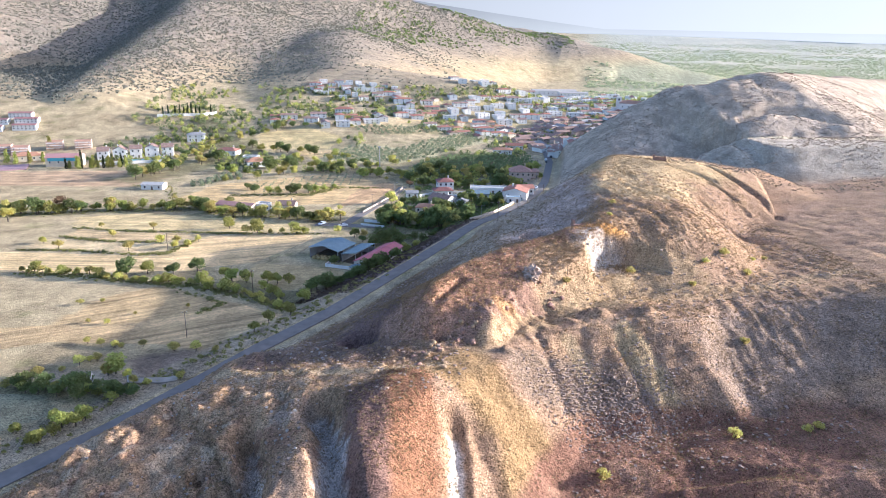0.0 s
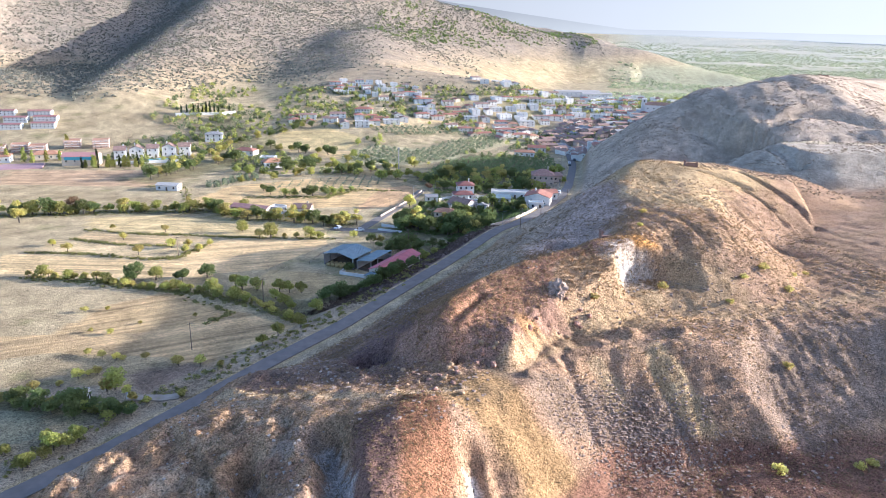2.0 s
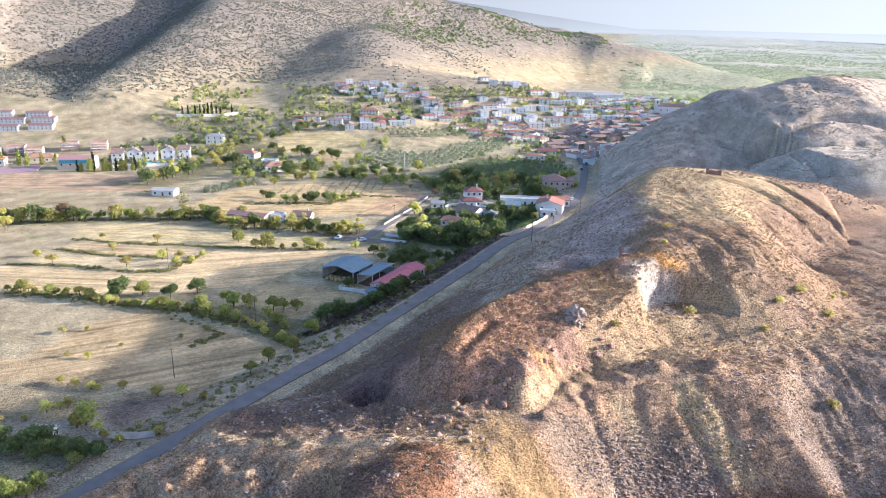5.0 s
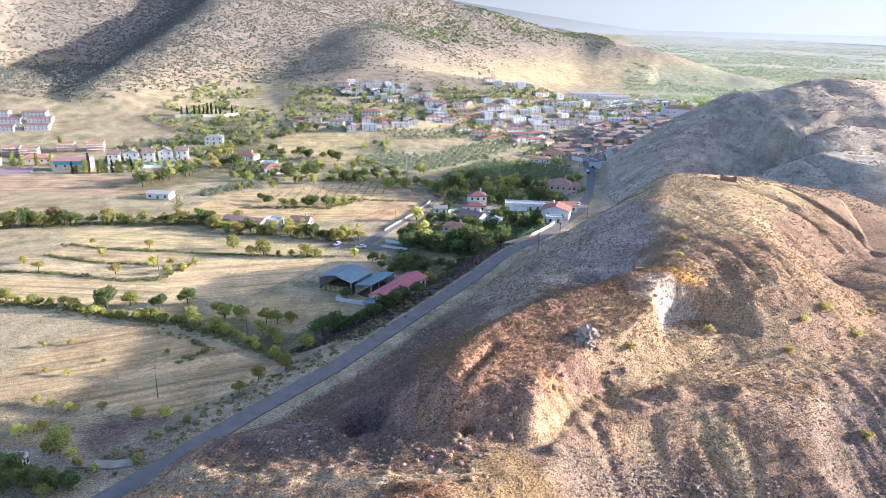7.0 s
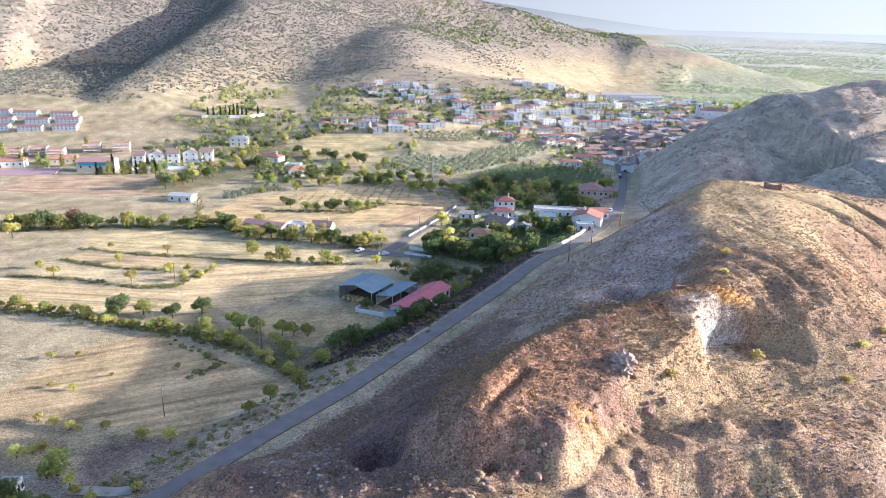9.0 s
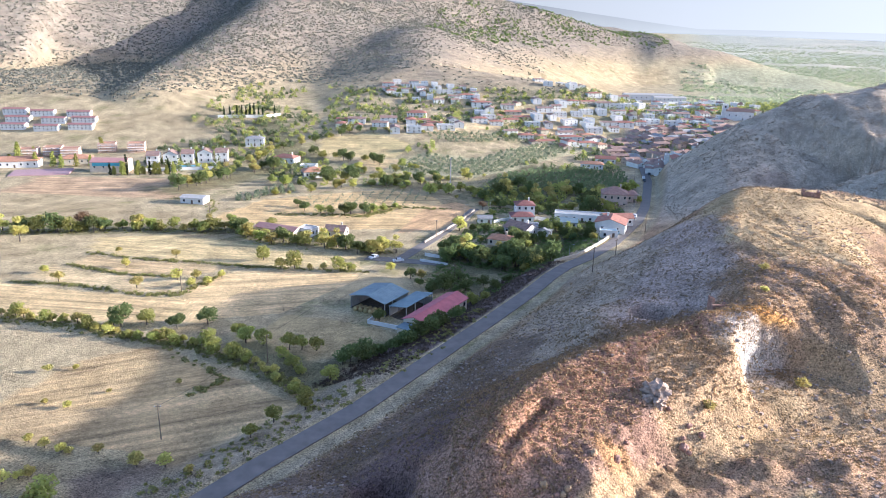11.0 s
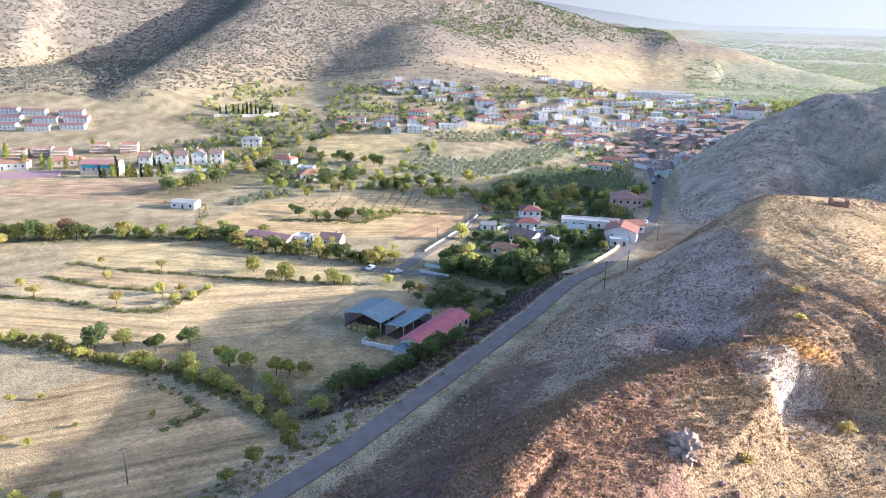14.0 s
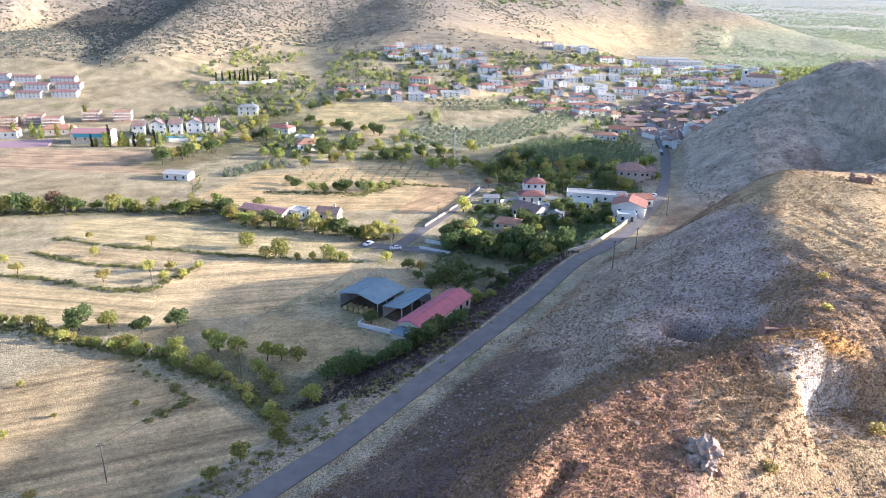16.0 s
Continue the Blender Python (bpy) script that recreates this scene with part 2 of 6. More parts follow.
def quick_z(x, y):
    """The height of the ground's mesh at a place, between its grid lines."""
    x, y = np.asarray(x, float), np.asarray(y, float)
    i = np.clip(np.searchsorted(GX, x) - 1, 0, len(GX) - 2)
    j = np.clip(np.searchsorted(GY, y) - 1, 0, len(GY) - 2)
    u, v = (x - GX[i]) / (GX[i + 1] - GX[i]), (y - GY[j]) / (GY[j + 1] - GY[j])
    g = GRID["z"]
    return (g[j, i] * (1 - u) + g[j, i + 1] * u) * (1 - v) + (g[j + 1, i] * (1 - u) + g[j + 1, i + 1] * u) * v
# ---- end of the land ----


# ---- materials ----
def material(name):
    m = bpy.data.materials.new(name)
    m.use_nodes = True
    m.node_tree.nodes["Principled BSDF"].inputs["Specular IOR Level"].default_value = 0.25
    return m, m.node_tree, m.node_tree.nodes["Principled BSDF"]


def earth_material():
    m, t, p = material("earth")
    col = t.nodes.new("ShaderNodeVertexColor")
    col.layer_name = "soil"
    geo = t.nodes.new("ShaderNodeNewGeometry")
    fine, mid = t.nodes.new("ShaderNodeTexNoise"), t.nodes.new("ShaderNodeTexNoise")
    fine.inputs["Scale"].default_value, fine.inputs["Detail"].default_value = 0.9, 9
    fine.inputs["Roughness"].default_value = 0.76
    mid.inputs["Scale"].default_value, mid.inputs["Detail"].default_value = 0.12, 5
    mix = t.nodes.new("ShaderNodeMix")
    mix.data_type, mix.blend_type = "RGBA", "MULTIPLY"
    ramp = t.nodes.new("ShaderNodeMapRange")
    ramp.inputs["From Min"].default_value, ramp.inputs["From Max"].default_value = 0.32, 0.68
    ramp.inputs["To Min"].default_value, ramp.inputs["To Max"].default_value = 0.4, 1.6
    add = t.nodes.new("ShaderNodeMath")
    add.operation = "MULTIPLY_ADD"
    add.inputs[1].default_value = 0.6
    half = t.nodes.new("ShaderNodeMath")
    half.operation = "MULTIPLY"
    half.inputs[1].default_value = 0.4
    t.links.new(geo.outputs["Position"], fine.inputs["Vector"])
    t.links.new(geo.outputs["Position"], mid.inputs["Vector"])
    t.links.new(mid.outputs[0], half.inputs[0])
    t.links.new(fine.outputs[0], add.inputs[0])
    t.links.new(half.outputs[0], add.inputs[2])
    t.links.new(add.outputs[0], ramp.inputs["Value"])
    mix.inputs["Factor"].default_value = 1.0
    t.links.new(col.outputs["Color"], mix.inputs["A"])
    t.links.new(ramp.outputs[0], mix.inputs["B"])
    t.links.new(mix.outputs["Result"], p.inputs["Base Color"])
    # furrows: streaks along the direction that the field was worked in
    fur = t.nodes.new("ShaderNodeAttribute")
    fur.attribute_name = "furrow"
    pos, way = t.nodes.new("ShaderNodeSeparateXYZ"), t.nodes.new("ShaderNodeSeparateXYZ")
    t.links.new(geo.outputs["Position"], pos.inputs[0])
    t.links.new(fur.outputs["Vector"], way.inputs[0])

    def calc(op, a, b):
        n = t.nodes.new("ShaderNodeMath")
        n.operation = op
        for k, v in enumerate((a, b)):
            if isinstance(v, (int, float)):
                n.inputs[k].default_value = v
            else:
                t.links.new(v, n.inputs[k])
        return n.outputs[0]
    u = calc("SUBTRACT", calc("MULTIPLY", pos.outputs[0], way.outputs[1]), calc("MULTIPLY", pos.outputs[1], way.outputs[0]))
    v = calc("ADD", calc("MULTIPLY", pos.outputs[0], way.outputs[0]), calc("MULTIPLY", pos.outputs[1], way.outputs[1]))
    xyz = t.nodes.new("ShaderNodeCombineXYZ")
    t.links.new(calc("MULTIPLY", u, 0.45), xyz.inputs[0])
    t.links.new(calc("MULTIPLY", v, 0.012), xyz.inputs[1])
    lines = t.nodes.new("ShaderNodeTexNoise")
    lines.inputs["Scale"].default_value, lines.inputs["Detail"].default_value = 1.0, 4
    t.links.new(xyz.outputs[0], lines.inputs["Vector"])
    streak = calc("ADD", 1.0, calc("MULTIPLY", calc("MULTIPLY", calc("SUBTRACT", lines.outputs[0], 0.5), 3.6), way.outputs[2]))
    mix2 = t.nodes.new("ShaderNodeMix")
    mix2.data_type, mix2.blend_type = "RGBA", "MULTIPLY"
    mix2.inputs["Factor"].default_value = 1.0
    t.links.new(mix.outputs["Result"], mix2.inputs["A"])
    t.links.new(streak, mix2.inputs["B"])
    t.links.new(mix2.outputs["Result"], p.inputs["Base Color"])
    # grain of small stones and dry stalks
    grain = t.nodes.new("ShaderNodeTexNoise")
    grain.inputs["Scale"].default_value, grain.inputs["Detail"].default_value = 3.4, 3
    grain.inputs["Roughness"].default_value = 0.7
    t.links.new(geo.outputs["Position"], grain.inputs["Vector"])
    gr = t.nodes.new("ShaderNodeMapRange")
    gr.inputs["From Min"].default_value, gr.inputs["From Max"].default_value = 0.34, 0.66
    gr.inputs["To Min"].default_value, gr.inputs["To Max"].default_value = 0.52, 1.48
    t.links.new(grain.outputs[0], gr.inputs["Value"])
    mix4 = t.nodes.new("ShaderNodeMix")
    mix4.data_type, mix4.blend_type = "RGBA", "MULTIPLY"
    t.links.new(calc("SUBTRACT", 1.0, way.outputs[2]), mix4.inputs["Factor"])
    t.links.new(mix2.outputs["Result"], mix4.inputs["A"])
    t.links.new(gr.outputs[0], mix4.inputs["B"])
    mix2 = mix4
    # dark specks of low scrub and stones where the ground is not worked
    dots = t.nodes.new("ShaderNodeTexNoise")
    dots.inputs["Scale"].default_value, dots.inputs["Detail"].default_value = 2.3, 4
    t.links.new(geo.outputs["Position"], dots.inputs["Vector"])
    cut = t.nodes.new("ShaderNodeMapRange")
    cut.inputs["From Min"].default_value, cut.inputs["From Max"].default_value = 0.54, 0.66
    t.links.new(dots.outputs[0], cut.inputs["Value"])
    speck = calc("MULTIPLY", cut.outputs[0], calc("SUBTRACT", 0.62, way.outputs[2]))
    mix3 = t.nodes.new("ShaderNodeMix")
    mix3.data_type, mix3.blend_type = "RGBA", "MULTIPLY"
    mix3.inputs["Factor"].default_value = 1.0
    t.links.new(mix2.outputs["Result"], mix3.inputs["A"])
    t.links.new(calc("SUBTRACT", 1.1, calc("MAXIMUM", speck, 0.0)), mix3.inputs["B"])
    t.links.new(mix3.outputs["Result"], p.inputs["Base Color"])
    p.inputs["Roughness"].default_value = 0.95
    p.inputs["Specular IOR Level"].default_value = 0.1
    clod = t.nodes.new("ShaderNodeTexNoise")
    clod.inputs["Scale"].default_value, clod.inputs["Detail"].default_value = 2.6, 4
    t.links.new(geo.outputs["Position"], clod.inputs["Vector"])
    bump2 = t.nodes.new("ShaderNodeBump")
    bump2.inputs["Strength"].default_value, bump2.inputs["Distance"].default_value = 0.8, 0.4
    t.links.new(clod.outputs[0], bump2.inputs["Height"])
    bump = t.nodes.new("ShaderNodeBump")
    t.links.new(bump2.outputs[0], bump.inputs["Normal"])
    bump.inputs["Strength"].default_value, bump.inputs["Distance"].default_value = 0.65, 0.5
    t.links.new(fine.outputs[0], bump.inputs["Height"])
    t.links.new(bump.outputs[0], p.inputs["Normal"])
    return m


def axis(parts):
    """Grid lines from (start, end, step) stretches, each step growing evenly to the next stretch."""
    v = [parts[0][0]]
    for a, b, s0, s1 in parts:
        while v[-1] < b:
            u = (v[-1] - a) / (b - a)
            v.append(v[-1] + s0 + (s1 - s0) * u)
    return np.array(v)


GRID = {}
GX = axis([(-3500, -700, 220, 20), (-700, -90, 14, 2.2), (-90, -60, 2, 0.6), (-60, 105, 0.48, 0.48), (105, 320, 0.7, 4), (320, 900, 6, 40), (900, 4600, 60, 400)])
GY = axis([(-900, 60, 150, 8), (60, 92, 6, 0.6), (92, 200, 0.48, 0.48), (200, 330, 0.6, 1.6), (330, 700, 1.7, 3.5), (700, 1600, 5, 12), (1600, 4400, 40, 300)])


def inside(x, y, poly):
    """Which points lie in a polygon."""
    res = np.zeros(x.shape, bool)
    for (x0, y0), (x1, y1) in zip(poly, poly[1:] + poly[:1]):
        if y0 != y1:
            cross = ((y0 > y) != (y1 > y)) & (x < (x1 - x0) * (y - y0) / (y1 - y0) + x0)
            res ^= cross
    return res


# worked fields: outline, soil colour, direction of the furrows in degrees from +x, strength of the furrows
FIELDS = [
    ([(-190, 178), (-106, 186), (-101, 210), (-86, 222), (-59, 207), (-39, 196), (-39, 182), (-46, 164), (-68, 173), (-98, 175), (-150, 150)], (0.42, 0.33, 0.20), 28, 0.55),
    ([(-105, 187), (-86, 221), (-60, 207), (-64, 197), (-86, 190)], (0.47, 0.37, 0.22), 30, 0.5),
    ([(-170, 240), (-110, 236), (-78, 240), (-62, 268), (-95, 259), (-108, 257), (-160, 264)], (0.56, 0.45, 0.27), -3, 0.55),
    ([(-92, 282), (-96, 262), (-84, 240), (-60, 250), (-44, 285), (-45, 291), (-86, 290)], (0.58, 0.46, 0.28), 20, 0.5),
    ([(-155, 270), (-108, 262), (-97, 265), (-96, 276), (-127, 277), (-155, 285)], (0.50, 0.42, 0.27), -4, 0.4),
    ([(-150, 287), (-127, 280), (-104, 280), (-88, 291), (-105, 294), (-125, 293), (-150, 299)], (0.46, 0.37, 0.23), -2, 0.35),
    ([(-152, 303), (-124, 298), (-86, 296), (-45, 297), (-48, 312), (-92, 322), (-130, 332), (-160, 322)], (0.52, 0.44, 0.26), -3, 0.3),
    ([(-128, 362), (-100, 355), (-60, 352), (-28, 362), (-20, 400), (-30, 428), (-60, 445), (-118, 405)], (0.54, 0.42, 0.24), 12, 0.35),
    ([(-40, 350), (-22, 360), (-8, 405), (-18, 420), (-32, 405)], (0.50, 0.36, 0.22), 60, 0.3),
    ([(-260, 395), (-165, 398), (-150, 430), (-165, 452), (-260, 440)], (0.42, 0.32, 0.22), 4, 0.35),
    ([(-125, 540), (-70, 540), (-60, 575), (-95, 600), (-130, 580)], (0.52, 0.44, 0.25), 5, 0.3),
    ([(-95, 505), (-60, 500), (-50, 535), (-90, 538)], (0.55, 0.45, 0.28), 5, 0.25),
    ([(-20, 640), (50, 660), (60, 685), (-20, 670)], (0.58, 0.47, 0.30), 10, 0.2),
    ([(-65, 226), (-58, 250), (-36, 246), (-22, 240), (-20, 228), (-45, 218)], (0.43, 0.36, 0.22), 15, 0.2),
]


def soil_colour(x, y, z):
    """The soil's colour by region, in places with haze or shade put in, and its furrows."""
    n1, n2, n3 = fbm(x, y, 40, 4, 31), fbm(x, y, 9, 4, 32), fbm(x, y, 3, 3, 33)
    across = (x - road_x(y)) * 0.82
    col = np.ones(x.shape + (3,)) * np.array([0.44, 0.35, 0.205])
    furrow = np.zeros(x.shape + (3,))

    def lay(mask, tint):
        nonlocal col
        mask = np.clip(mask, 0, 1)[..., None]
        col = col * (1 - mask) + mask * np.asarray(tint)

    def spot(px, py, r, rough=0.35):
        return smooth(r, r * 0.6, np.hypot(x - px, y - py) + r * rough * (n2 + 0.7 * n3))

    def band(line, wide, rough=0.4):
        return smooth(wide, wide * 0.6, along(x, y, line)[0] + wide * rough * (n2 + 0.7 * n3))

    # rough grass between the fields, with weeds
    lay(smooth(0.0, 0.5, n1 + 0.5 * n2), (0.36, 0.28, 0.16))
    lay(smooth(0.25, 0.6, n2 - 0.3 * n1) * 0.7, (0.24, 0.22, 0.10))
    for poly, tint, way, strength in FIELDS:
        box = inside(x + 1.2 * n2, y + 1.2 * n2, poly)
        lay(box * 1.0, np.array(tint) * (1.03, 0.94, 0.81))
        furrow[box] = (math.cos(radians(way)), math.sin(radians(way)), strength)
    # green ground of gardens, groves and the village
    for line, wide in (([(-5, 310, 0), (20, 330, 0), (45, 375, 0)], 22), ([(10, 440, 0), (45, 470, 0), (30, 520, 0)], 34), ([(-60, 222, 0), (-40, 208, 0), (-22, 228, 0)], 8),
                       ([(-200, 330, 0), (-110, 344, 0), (-45, 325, 0)], 10), ([(-170, 420, 0), (-130, 520, 0), (-180, 600, 0)], 20), ([(-90, 150, 0), (-70, 147, 0)], 10), ([(-15, 290, 0), (-2, 282, 0)], 9)):
        lay(band(line, wide, 0.6) * 0.8, (0.17, 0.155, 0.08))
    lay(smooth(590, 640, y) * smooth(900, 780, y) * smooth(-60, 60, x) * smooth(40, 22, z) * 0.6 * smooth(-0.2, 0.3, n1), (0.25, 0.23, 0.12))
    lay(smooth(445, 470, y) * smooth(600, 560, y) * smooth(-190, -150, x) * smooth(20, -20, x) * 0.45 * smooth(-0.25, 0.2, n1 + 0.5 * n2), (0.28, 0.25, 0.125))
    # dug soil by the road, dark
    lay(spot(-61, 160, 12, 0.25) * 0.9, (0.22, 0.165, 0.125))
    lay(band([(-84, 152, 0), (-70, 149, 0)], 8, 0.3) * 0.7, (0.36, 0.30, 0.23))
    lay(inside(x + n2, y + n2, [(-125, 115), (-96, 118), (-78, 134), (-84, 143), (-125, 146)]) * 0.9, (0.29, 0.27, 0.17))
    # far plain: groves and pale fields, with haze painted in as distance grows
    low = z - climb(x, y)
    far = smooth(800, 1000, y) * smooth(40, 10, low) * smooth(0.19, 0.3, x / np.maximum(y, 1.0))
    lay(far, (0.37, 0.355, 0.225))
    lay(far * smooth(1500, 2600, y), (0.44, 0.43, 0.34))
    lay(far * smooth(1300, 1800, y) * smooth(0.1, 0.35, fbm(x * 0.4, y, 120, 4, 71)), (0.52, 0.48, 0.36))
    lay(inside(x, y, [(-75, 497), (-52, 558), (-10, 550), (50, 645), (75, 618), (10, 515), (-14, 490)]) * 0.8, (0.44, 0.39, 0.23))
    # verge and bank of the road
    bank = smooth(-15, -11, across) * smooth(-3, -5, across) * smooth(520, 480, y)
    lay(bank, (0.33, 0.26, 0.17))
    verge = smooth(3, 4.5, np.abs(across)) * smooth(7, 5, np.abs(across)) * smooth(520, 480, y)
    lay(verge * 0.7, (0.38, 0.31, 0.21))
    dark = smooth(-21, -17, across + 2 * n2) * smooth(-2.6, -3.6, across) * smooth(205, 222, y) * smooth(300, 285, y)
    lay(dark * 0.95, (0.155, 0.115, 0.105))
    # the bare hills
    hill = smooth(5.5, 9, across) * smooth(1100, 700, y) * smooth(900, 560, y)
    lay(hill, (0.335, 0.222, 0.14))
    lay(hill * smooth(0.0, 0.45, n2 + 0.4 * n1) * 0.8, (0.365, 0.243, 0.14))
    lay(hill * smooth(0.15, 0.5, n3 - 0.3 * n1) * 0.5, (0.25, 0.175, 0.12))
    lower = smooth(60, 40, across) * smooth(150, 175, y)
    lay(hill * lower * smooth(5, 16, across) * smooth(16, 5, across - 6) * 0.7, (0.40, 0.31, 0.185))
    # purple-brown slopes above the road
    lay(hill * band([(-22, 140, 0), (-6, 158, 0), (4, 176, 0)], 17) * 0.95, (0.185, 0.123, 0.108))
    lay(hill * band([(36, 214, 0), (48, 232, 0), (58, 262, 0)], 19) * 0.9, (0.45, 0.35, 0.29))
    lay(hill * band([(14, 204, 0), (26, 232, 0), (42, 266, 0)], 16) * 0.8, (0.44, 0.345, 0.25))
    lay(hill * band([(-34, 158, 0), (-20, 140, 0)], 9) * 0.7, (0.33, 0.27, 0.22))
    # the plateau's golden grass
    lay(hill * band([(84, 240, 0), (86, 275, 0), (116, 285, 0)], 26, 0.3) * smooth(29, 33, z) * 0.9, (0.47, 0.35, 0.19))
    # red top and faces of the outcrop
    lay(hill * band([(6, 150, 0), (20, 166, 0), (46, 186, 0)], 15, 0.25), (0.36, 0.22, 0.15))
    lay(hill * band([(8, 152, 0), (26, 171, 0), (44, 186, 0)], 7, 0.3) * 0.6, (0.36, 0.195, 0.115))
    lay(hill * band([(14, 143, 0), (30, 157, 0)], 5.5, 0.4) * 0.85, (0.285, 0.18, 0.13))
    lay(hill * spot(24, 151, 3.4, 0.9) * 0.65, (0.42, 0.24, 0.095))
    lay(hill * spot(38, 160, 2.5, 0.5) * 0.5, (0.42, 0.33, 0.25))
    lay(hill * band([(2, 140, 0), (8, 140, 0)], 3.2, 0.4), (0.42, 0.275, 0.175))
    # white face with its orange cap
    lay(hill * spot(54, 184.5, 11, 0.25), (0.46, 0.385, 0.315))
    lay(hill * spot(52.5, 181.5, 8.5, 0.3) * smooth(31.5, 29, z + 1.5 * n3), (0.50, 0.475, 0.445))
    lay(hill * band([(46, 190, 0), (54, 192, 0), (66, 190, 0)], 2.6, 0.5) * smooth(31, 33, z), (0.50, 0.27, 0.09))
    lay(hill * spot(57, 176, 5, 0.4) * smooth(26.5, 25, z), (0.37, 0.28, 0.17))
    # track through the saddle
    lay(hill * band([(-2, 118, 0), (8, 132, 0), (28, 150, 0), (48, 164, 0), (80, 172, 0), (130, 190, 0)], 3.4, 0.5) * 0.8, (0.43, 0.30, 0.17))
    lay(hill * band([(40, 168, 0), (70, 180, 0)], 13, 0.4) * 0.7, (0.42, 0.30, 0.165))
    # mound: red buttress, white gullies, golden spur, hummocks
    lay(hill * band([(-62, 100, 0), (-40, 120, 0), (-20, 124, 0)], 20, 0.4) * 0.8, (0.40, 0.265, 0.155))
    lay(hill * band([(-62, 100, 0), (-40, 118, 0), (-22, 112, 0)], 20, 0.4) * smooth(0.0, 0.35, n3 + 0.4 * n2) * 0.8, (0.28, 0.165, 0.105))
    lay(hill * band([(-62, 100, 0), (-40, 118, 0), (-24, 120, 0)], 18, 0.5) * smooth(0.15, 0.45, n3 - 0.3 * n2) * 0.8, (0.50, 0.38, 0.25))
    lay(hill * band([(-1, 119, 0), (0, 108, 0), (1, 88, 0)], 8.5, 0.2), (0.245, 0.128, 0.072))
    # west flank of the buttress: its shade is put into the soil colour
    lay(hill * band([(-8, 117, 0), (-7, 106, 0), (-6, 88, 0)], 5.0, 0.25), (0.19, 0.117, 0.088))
    lay(hill * spot(-22, 114, 6, 0.4) * 0.8, (0.30, 0.235, 0.18))
    lay(hill * band([(11, 131, 0), (17, 122, 0), (24, 116, 0), (25, 104, 0)], 9, 0.2), (0.31, 0.205, 0.10))
    lay(hill * band([(9, 110, 0), (9.5, 104, 0), (9, 90, 0)], 2.2, 0.7) * 0.9, (0.50, 0.45, 0.39))
    lay(hill * band([(-16.5, 115, 0), (-14, 107, 0), (-12, 98, 0), (-10, 86, 0)], 2.3, 0.9) * 0.85, (0.52, 0.46, 0.40))
    lay(hill * band([(-29, 110, 0), (-27, 103, 0), (-24, 92, 0)], 1.6, 0.9) * 0.7, (0.48, 0.40, 0.33))
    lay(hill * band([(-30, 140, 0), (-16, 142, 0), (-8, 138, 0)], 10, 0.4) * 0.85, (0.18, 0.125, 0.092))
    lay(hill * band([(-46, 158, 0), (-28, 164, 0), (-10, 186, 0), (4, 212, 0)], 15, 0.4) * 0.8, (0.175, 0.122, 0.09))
    lay(hill * band([(-42, 137, 0), (-26, 131, 0), (-8, 127, 0), (8, 131, 0)], 1.6, 0.6) * 0.9, (0.50, 0.37, 0.22))
    # rubble slope and the red floor of the pit
    lay(hill * band([(27, 134, 0), (36, 138, 0), (46, 138, 0), (58, 137, 0)], 6.5, 0.35) * 0.85, (0.26, 0.195, 0.14))
    lay(hill * band([(52, 149, 0), (57, 141, 0), (60, 136, 0)], 4, 0.4) * 0.85, (0.46, 0.34, 0.185))
    lay(hill * band([(38, 146, 0), (41, 140, 0)], 3, 0.5) * 0.7, (0.44, 0.33, 0.19))
    floor = hill * smooth(8.5, 6, z) * smooth(165, 150, y) * smooth(16, 24, x)
    lay(floor, (0.22, 0.122, 0.082))
    lay(floor * smooth(0.1, 0.4, n2), (0.25, 0.15, 0.10))
    lay(hill * band([(84, 150, 0), (118, 158, 0)], 17, 0.3) * 0.8, (0.265, 0.20, 0.15))
    # grey heap, and the far hill with haze lightening its soil colour
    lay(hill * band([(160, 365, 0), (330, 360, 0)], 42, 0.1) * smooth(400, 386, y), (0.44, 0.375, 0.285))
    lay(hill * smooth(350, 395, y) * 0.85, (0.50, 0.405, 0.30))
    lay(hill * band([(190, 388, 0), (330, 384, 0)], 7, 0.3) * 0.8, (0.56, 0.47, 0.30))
    # patch of shadow painted dark on the spur
    lay(hill * spot(141, 409, 17, 0.3) * 0.5, (0.22, 0.17, 0.14))
    # mountain
    m = smooth(14, 45, low) * smooth(560, 700, y)
    lay(m, (0.37, 0.29, 0.185))
    lay(m * smooth(26, 60, low + 12 * n1), (0.27, 0.225, 0.17))
    lay(m * smooth(0.0, 0.4, fbm(x, y, 60, 4, 81)) * 0.5, (0.25, 0.215, 0.165))
    # warm tint over the soil of the near hills, offsetting the bluish shade
    warm_tint = (hill * smooth(380, 320, y))[..., None]
    col = col * (1 + warm_tint * np.array([0.015, -0.015, -0.05]))
    return np.clip(col, 0.01, 0.9), furrow


